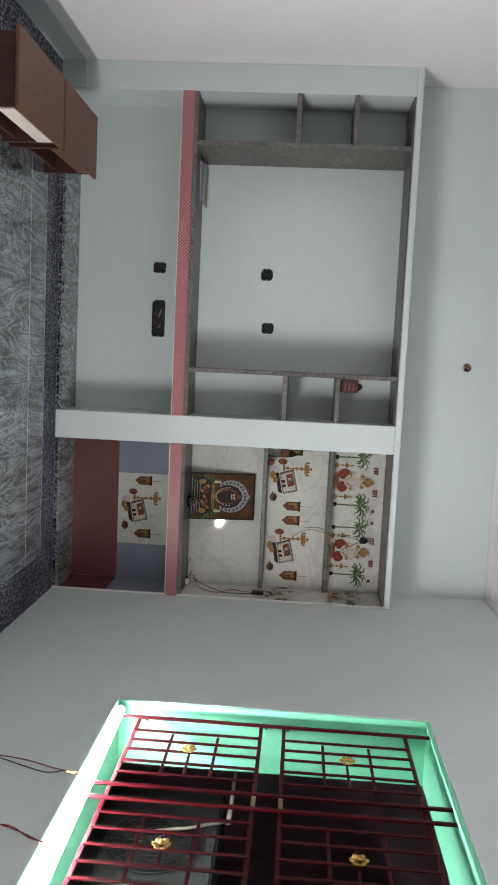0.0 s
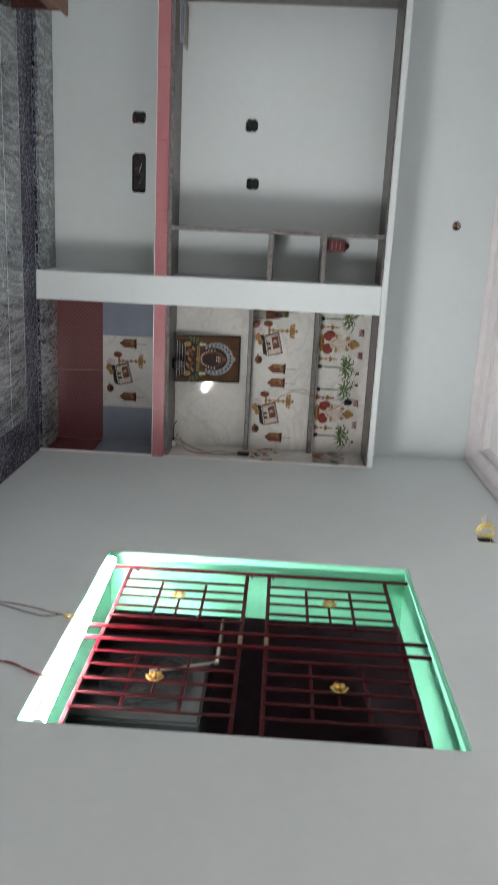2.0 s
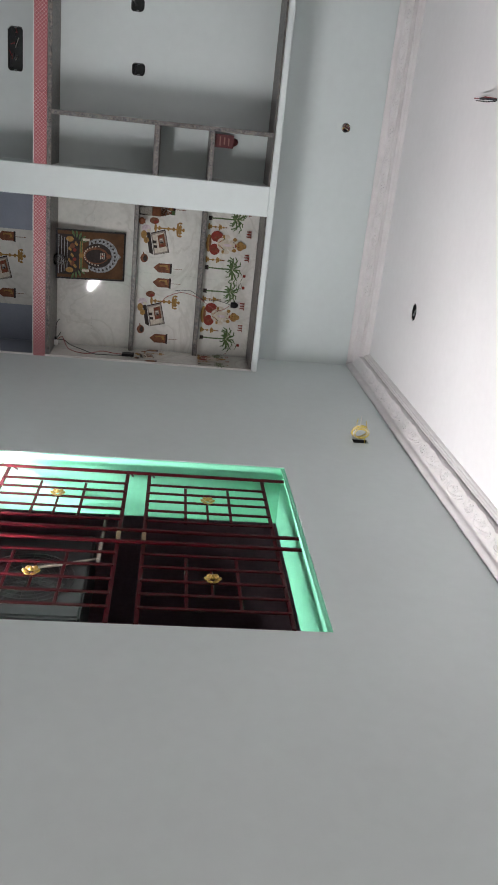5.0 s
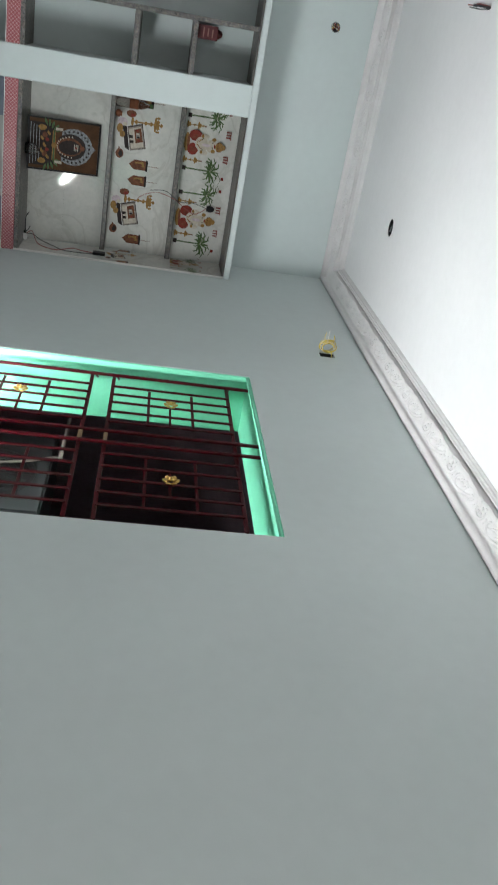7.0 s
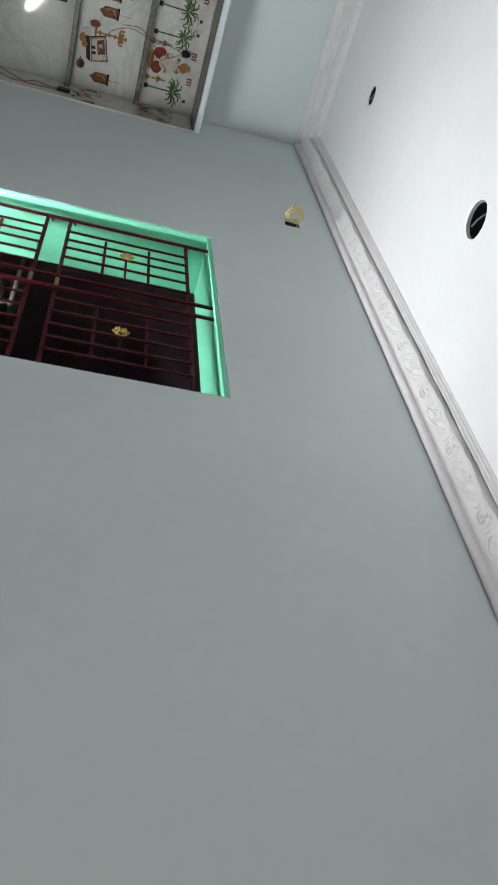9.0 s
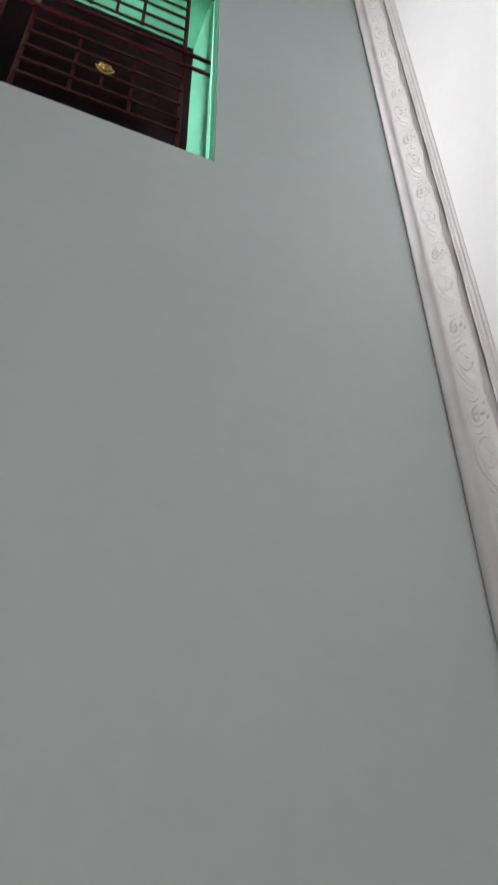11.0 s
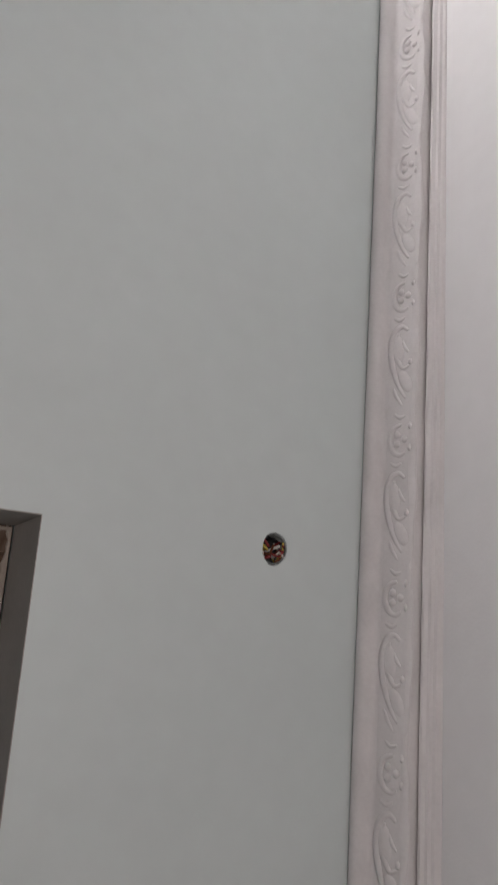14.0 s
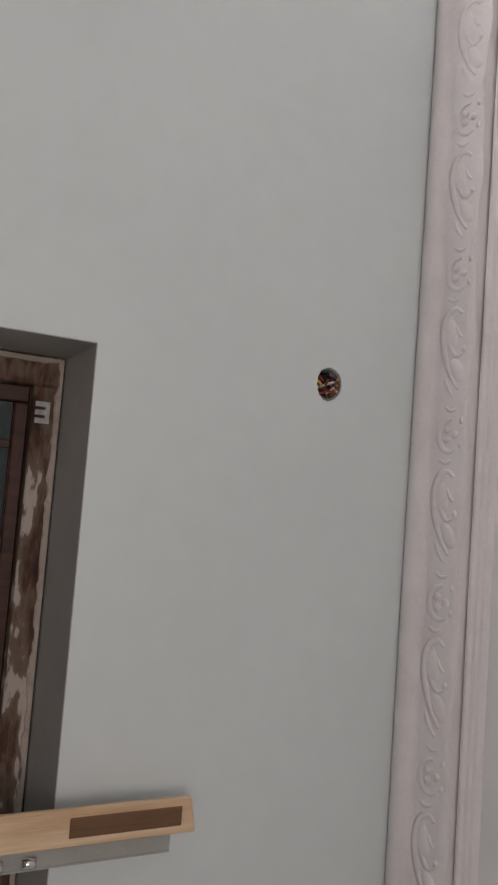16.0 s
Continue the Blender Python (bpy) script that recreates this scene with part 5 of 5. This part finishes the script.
o = thing("wall_outlet", "small square wall hole with a coil of yellow wire", "wire coil", (XR, 3.961, 2.701))
# black backing stands for the shade deep inside the hole
part("outlet_back", B(XR + 0.070, XR + 0.074, 3.931, 3.991, 2.661, 2.741), BLACK, o, "black backing for the darkness in the hole")
for a, b, c, d in ((3.9302, 3.9325, 2.6602, 2.7418), (3.9895, 3.9918, 2.6602, 2.7418)):
    part("outlet_side", B(XR + 0.004, XR + 0.0695, a, b, c, d), BOXGREY, o)
for k in range(8):
    pts, rnd = [], random.Random(40 + k)
    for j in range(25):
        a = 2 * math.pi * j / 24
        rr = 0.033 + 0.0035 * math.sin(2 * a + k * 1.3) + 0.0012 * k
        pts.append((XR - 0.040 + rr * 0.80 * math.cos(a), 3.985 + 0.006 * (k - 3.5) + 0.010 * math.sin(a + k), 2.702 + rr * 1.12 * math.sin(a)))
    part("wire_loop", tube(bmesh.new(), pts, 0.0030, 6), (WIRE_YELLOW, WIRE_YELLOW, WIRE_WHITE, WIRE_YELLOW)[k % 4], o)
for k, (dx, z, dz) in enumerate(((0.052, 2.682, -0.006), (0.066, 2.694, 0.004), (0.040, 2.722, 0.010), (0.030, 2.736, 0.002))):
    part("wire_end", tube(bmesh.new(), curved([(XR - 0.064, 3.985, z), (XR - 0.064 - dx * 0.5, 3.992 + 0.004 * k, z + dz), (XR - 0.064 - dx, 3.992, z + dz * 0.4)]), 0.0020, 5), (WIRE_YELLOW, WIRE_WHITE)[k % 2], o)
for k, z in enumerate((2.728,)):
    part("wire_tail", tube(bmesh.new(), curved([(XR + 0.068, 3.962, z), (XR + 0.010, 3.966, z), (XR - 0.014, 3.990, z + 0.004 * k)]), 0.0026, 5), WIRE_YELLOW, o)

# ---- things on the ledges ----
pic = thing("framed_picture", "dark framed devotional picture leaning on the niche ledge", "picture", (1.29, YB - 0.05, LEDGE_T))
lean = radians(-9.5)
PW, PH = 0.322, 0.450


def on_picture(bm):
    bmesh.ops.transform(bm, matrix=Matrix.Translation((1.298, YB - 0.098, LEDGE_T + 0.001)) @ Matrix.Rotation(lean, 4, "X"), verts=list(bm.verts))
    return bm


bm = bmesh.new()
fw = 0.010
box(bm, -PW / 2, -PW / 2 + fw, -0.009, 0.009, 0, PH)
box(bm, PW / 2 - fw, PW / 2, -0.009, 0.009, 0, PH)
box(bm, -PW / 2 + fw, PW / 2 - fw, -0.009, 0.009, 0, fw)
box(bm, -PW / 2 + fw, PW / 2 - fw, -0.009, 0.009, PH - fw, PH)
part("picture_frame", on_picture(bm), BLACK, pic, "thin black frame")
part("picture_panel", on_picture(box(bmesh.new(), -PW / 2 + fw, PW / 2 - fw, 0.0, 0.006, fw, PH - fw)), PICTURE_GROUND, pic, "brown picture ground")
bm, yy = bmesh.new(), [-0.0005]


def lay():
    yy[0] -= 0.0002
    return yy[0]


disc(bm, 0.0, 0.285, 0.112, 0.120, lay(), 0, 28, -38, 218)
flat(bm, [(-0.030, 0.395), (0.030, 0.395), (0.0, 0.425)], lay(), 0)
for k in range(17):
    a = radians(-32 + 244 * k / 16)
    disc(bm, 0.095 * math.cos(a), 0.283 + 0.102 * math.sin(a), 0.007, 0.007, lay(), 1, 8)
disc(bm, 0.0, 0.268, 0.080, 0.094, lay(), 1, 24)
disc(bm, 0.0, 0.255, 0.056, 0.086, lay(), 2, 20)
disc(bm, 0.004, 0.262, 0.044, 0.070, lay(), 1, 20)
for k in range(3):
    bar(bm, -0.020, 0.020, 0.288 + k * 0.011, 0.293 + k * 0.011, lay(), 6)
disc(bm, 0.0, 0.302, 0.005, 0.009, lay(), 5, 10)
disc(bm, 0.0, 0.340, 0.016, 0.016, lay(), 2, 10)
for k in range(15):                                   # bead garland
    a = radians(180 + 180 * k / 14)
    disc(bm, 0.062 * math.cos(a), 0.275 + 0.092 * math.sin(a), 0.005, 0.005, lay(), 6, 6)
bar(bm, -0.130, 0.130, 0.010, 0.165, lay(), 1)
bar(bm, -0.088, 0.088, 0.152, 0.172, lay(), 4)
bar(bm, -0.092, 0.092, 0.157, 0.168, lay(), 3)
disc(bm, 0.0, 0.164, 0.017, 0.017, lay(), 4, 10)
for sx in (-1, 1):
    for k in range(5):
        leaf(bm, sx * (0.082 + 0.008 * k), 0.168 - 0.012 * k, 0.050, 0.016, 90 - sx * (25 + 22 * k), lay(), 3)
    bar(bm, sx * 0.100 - 0.008, sx * 0.100 + 0.008, 0.170, 0.215, lay(), 6)
    disc(bm, sx * 0.100, 0.088, 0.018, 0.026, lay(), 4, 10)
    disc(bm, sx * 0.056, 0.105, 0.018, 0.016, lay(), 2, 10)
    disc(bm, sx * 0.030, 0.120, 0.012, 0.012, lay(), 5, 10)
for q, w in ((-0.075, 0.125), (0.0, 0.100), (0.070, 0.120), (0.035, 0.085), (-0.04, 0.085)):
    disc(bm, q, w, 0.011, 0.007, lay(), 4, 10)
    disc(bm, q + 0.008, w + 0.008, 0.009, 0.008, lay(), 4, 8)
for z_, w_ in ((0.016, 0.125), (0.034, 0.118), (0.052, 0.108), (0.070, 0.096)):
    bar(bm, -w_, w_, z_, z_ + 0.004, lay(), 0)
part("picture_print", on_picture(bm), [P_SILVER, P_DARK, P_BROWN, P_GREEN, P_GOLD, P_RED, P_CREAM], pic, "plain dark, silver and green shapes")

bm = bmesh.new()
lathe(bm, [(0.034, 0.0), (0.036, 0.004), (0.036, 0.030), (0.030, 0.060), (0.018, 0.078), (0.006, 0.084), (0.005, 0.082), (0.016, 0.075), (0.028, 0.058), (0.034, 0.030), (0.034, 0.005)], (1.325, YB - 0.165, LEDGE_T), 18)
solid("glass_bowl", bm, GLASS, "small clear glass bowl before the framed picture", "bowl")

sock = thing("extension_socket", "small white socket on the granite ledge with trailing wires", "socket", (1.89, YB - 0.10, LEDGE_T))
part("socket_body", soft(B(1.872, 1.912, YB - 0.135, YB - 0.105, LEDGE_T + 0.0005, LEDGE_T + 0.024), 0.005, 2), WHITE_PLASTIC, sock)
part("plug", soft(B(1.852, 1.871, YB - 0.130, YB - 0.113, LEDGE_T + 0.003, LEDGE_T + 0.018), 0.003), BLACK, sock)
part("lead", tube(bmesh.new(), curved([(1.853, YB - 0.12, LEDGE_T + 0.012), (1.80, YB - 0.11, LEDGE_T + 0.010), (1.765, YB - 0.10, LEDGE_T + 0.012), (1.735, YB - 0.09, LEDGE_T + 0.030)]), 0.0030, 6), WIRE_BLACK, sock, "stiff black lead")
part("lead", tube(bmesh.new(), curved([(1.858, YB - 0.12, LEDGE_T + 0.018), (1.845, YB - 0.11, LEDGE_T + 0.030), (1.825, YB - 0.10, LEDGE_T + 0.040)]), 0.0030, 6), WIRE_BLACK, sock, "stiff black lead")
CH = XR - 0.012
hang("socket_wire", [[(1.872, YB - 0.115, LEDGE_T + 0.020), (1.868, YB - 0.05, LEDGE_T + 0.045), (CH - 0.012, YB - 0.10, LEDGE_T + 0.075), (CH, YB - 0.19, LEDGE_T + 0.120), (CH, YB - 0.25, LEDGE_T + 0.232), (CH, YB - 0.16, LEDGE_T + 0.325), (CH, YB - 0.19, LEDGE_T + 0.400), (CH, YB - 0.20, LEDGE_T + 0.472)],
                     [(1.872, YB - 0.120, LEDGE_T + 0.018), (1.890, YB - 0.05, LEDGE_T + 0.055), (CH - 0.006, YB - 0.08, LEDGE_T + 0.105), (CH, YB - 0.17, LEDGE_T + 0.205), (CH, YB - 0.24, LEDGE_T + 0.275), (CH, YB - 0.245, LEDGE_T + 0.345), (CH, YB - 0.23, LEDGE_T + 0.472)]],
     [WIRE_RED, WIRE_BLACK], "dark red and black wire up the niche corner", 0.0026)
bm = soft(B(XR - 0.026, XR - 0.0078, YB - 0.240, YB - 0.185, LEDGE_T + 0.465, LEDGE_T + 0.545), 0.003)
solid("adaptor_box", bm, BLACK, "small black adaptor on the tiled niche side", "adaptor")
o = thing("bulb_holder", "black bulb holder on loose wires before the printed tiles", "bulb holder", (1.555, YB - 0.09, 2.07))
bm = bmesh.new()
lathe(bm, [(0.012, 0.0), (0.020, 0.004), (0.022, 0.030), (0.015, 0.045), (0.008, 0.052)], (1.555, YB - 0.036, 2.045), 14)
part("holder", bm, BLACK, o)
hang("holder_wire", [[(1.555, YB - 0.036, 2.046), (1.60, YB - 0.05, 1.97), (1.565, YB - 0.06, 1.89), (1.52, YB - 0.09, 1.835), (1.49, YB - 0.095, 1.74), (1.50, YB - 0.05, 1.68), (1.54, YB - 0.03, 1.60), (1.585, YB - 0.03, 1.57)],
                     [(1.555, YB - 0.036, 2.046), (1.53, YB - 0.05, 1.95), (1.535, YB - 0.06, 1.88), (1.515, YB - 0.092, 1.835), (1.47, YB - 0.095, 1.76), (1.485, YB - 0.06, 1.66)]],
     [WIRE_RED, WIRE_BLACK], "loose red and black wires over the niche ledge", 0.002)
bm = bmesh.new()
bot = thing("plastic_bottle", "clear plastic bottle with green cap standing on the niche ledge", "bottle", (0.99, YB - 0.05, SH1[1]))
lathe(bm, [(0.024, 0.0), (0.030, 0.005), (0.030, 0.13), (0.027, 0.16), (0.012, 0.20), (0.012, 0.21)], (0.978, YB - 0.048, SH1[1]), 16)
part("bottle_body", bm, BOTTLE, bot)
part("cap", lathe(bmesh.new(), [(0.014, 0.0), (0.014, 0.02)], (0.978, YB - 0.048, SH1[1] + 0.2105), 14), P_GREEN, bot, "green cap")
part("label_band", lathe(bmesh.new(), [(0.0306, 0.0), (0.0306, 0.055)], (0.978, YB - 0.048, SH1[1] + 0.085), 16), P_BROWN, bot, "brown label")
pot = thing("small_vessel", "small dark metal vessel on the niche ledge", "vessel", (1.03, YB - 0.05, SH1[1]))
part("vessel_body", lathe(bmesh.new(), [(0.012, 0.0), (0.022, 0.012), (0.024, 0.024), (0.014, 0.036), (0.018, 0.042)], (1.045, YB - 0.050, SH1[1]), 14), P_BROWN, pot)

crate = thing("red_carton", "dark red printed carton lying on the granite shelf", "carton", (0.50, YF + 0.10, 1.836))
part("carton_body", soft(B(0.464, 0.540, YF + 0.045, YF + 0.115, 1.8365, 1.952), 0.002), RED_CARD, crate)
for k, (a, b) in enumerate(((0.476, 0.530), (0.480, 0.522), (0.484, 0.526))):
    part("print_bar", B(a, b, YF + 0.0440, YF + 0.0446, 1.866 + k * 0.026, 1.874 + k * 0.026), BARS_PALE, crate)
bag = thing("maroon_packet", "crumpled maroon packet behind the red carton", "packet", (0.506, YF + 0.15, 1.836))
bm = bmesh.new()
blob(bm, (0.506, YF + 0.150, 1.905), (0.034, 0.028, 0.082), 12)
for v in bm.verts:
    v.co += 0.012 * noise.noise_vector(v.co * 30)
    v.co.z = max(v.co.z, 1.8365)
part("packet_body", bm, RED_CARD_DEEP, bag)

for k, (m, dx, lab) in enumerate(((PAPER, 0.0, "white booklet lying on the granite ledge"), (PAPER_BLUE, 0.012, "blue printed booklet on a white one"), (PAPER, 0.02, "loose white papers on the booklets"))):
    bm = soft(B(-0.125, 0.125, -0.072, 0.072, 0, 0.011), 0.002)
    bmesh.ops.transform(bm, matrix=pose(-0.785 + dx, YB - 0.110 + 0.010 * k, LEDGE_T + 0.0004 + 0.0114 * k, 0, 0, 8 - 6 * k), verts=list(bm.verts))
    solid("booklet", bm, m, lab, "booklet", group="booklets")

# ---- low brown stools ----
def stool(y0, y1, panel, label):
    x0, x1, h = -1.025, -0.665, 0.305
    s = thing("low_stool", label, "stool", ((x0 + x1) / 2, (y0 + y1) / 2, 0), group="low stools")
    part("top_board", soft(B(x0, x1, y0, y1, h - 0.018, h), 0.003), BROWN, s, "brown laminate top")
    for y in (y0 + 0.03, y1 - 0.055):
        part("leg_panel", soft(B(x0 + 0.02, x1 - 0.02, y, y + 0.025, 0.0, h - 0.0185), 0.002), BROWN_DARK, s, "dark brown end panel")
    part("apron", soft(B(x1 - 0.036, x1 - 0.021, y0 + 0.0555, y1 - 0.0555, h - 0.095, h - 0.0185), 0.002), BROWN, s, "brown side rail")
    part("apron", soft(B(x0 + 0.021, x0 + 0.036, y0 + 0.0555, y1 - 0.0555, h - 0.095, h - 0.0185), 0.002), BROWN, s, "brown side rail")
    if panel:
        part("side_panel", soft(B(x1 - 0.0200, x1 - 0.012, y0 + 0.04, y1 - 0.08, h - 0.110, h - 0.0190), 0.002), CREAM, s, "cream laminate side panel")
    part("bottom_board", soft(B(x0 + 0.03, x1 - 0.037, y0 + 0.0555, y1 - 0.0555, 0.06, 0.075), 0.002), BROWN_DARK, s, "dark lower board")
    return s


stool(3.56, 4.208, True, "low brown laminate stool with cream side panel on granite floor")
stool(4.232, 4.870, False, "low brown laminate stool against its twin on granite floor")

# ---- floor slabs ----
floor = solid("floor", B(XL, XR + 0.002, YS, YB, -0.12, -0.0010), JOINT, "polished dark granite floor with black border", "floor", "structure")


def floor_slab(x0, x1, y0, y1, m, label):
    g, h = 0.0042, 0.0006
    part("granite_slab", soft(B(x0 + h, x1 - h, y0 + g, y1 - g, -0.0055, 0.0), 0.0008), m, floor, label)


BX0, BX1, BY = XL + 0.28, XR - 0.28, 4.902
for i in range(5):                                     # black border
    a, b = BX0 + (BX1 - BX0) * i / 5, BX0 + (BX1 - BX0) * (i + 1) / 5
    floor_slab(a, b, BY, 5.160, GRANITE_DARK, "black border granite")
    floor_slab(a, b, 4.628, BY, GRANITE, "grey waved granite")
for k in range(8):
    a, b = YS + (5.160 - YS) * k / 8, YS + (5.160 - YS) * (k + 1) / 8
    floor_slab(XL + 0.012, BX0, a, b, GRANITE_DARK, "black border granite")
    floor_slab(BX1, XR, a, b, GRANITE_DARK, "black border granite")
for i in range(3):
    a, b = BX0 + (BX1 - BX0) * i / 3, BX0 + (BX1 - BX0) * (i + 1) / 3
    for k in range(6):
        c, d = YS + (4.628 - YS) * k / 6, YS + (4.628 - YS) * (k + 1) / 6
        floor_slab(a, b, c, d, GRANITE, "grey waved granite")
for x0, x1 in ((PIL_A[1], -0.25), (-0.25, PIL_B[0]), (PIL_B[1], XR - 0.008)):
    part("riser", soft(B(x0, x1, 5.1625, YB - 0.011, -0.0055, 0.017), 0.0015), GRANITE_DARK, floor, "black granite bed of the raised slab")
    bm = B(x0, x1, 5.1625, YB - 0.011, 0.0172, 0.036)
    part("granite_slab", soft(bm, 0.0015), GRANITE, floor, "raised grey granite slab under the unit")
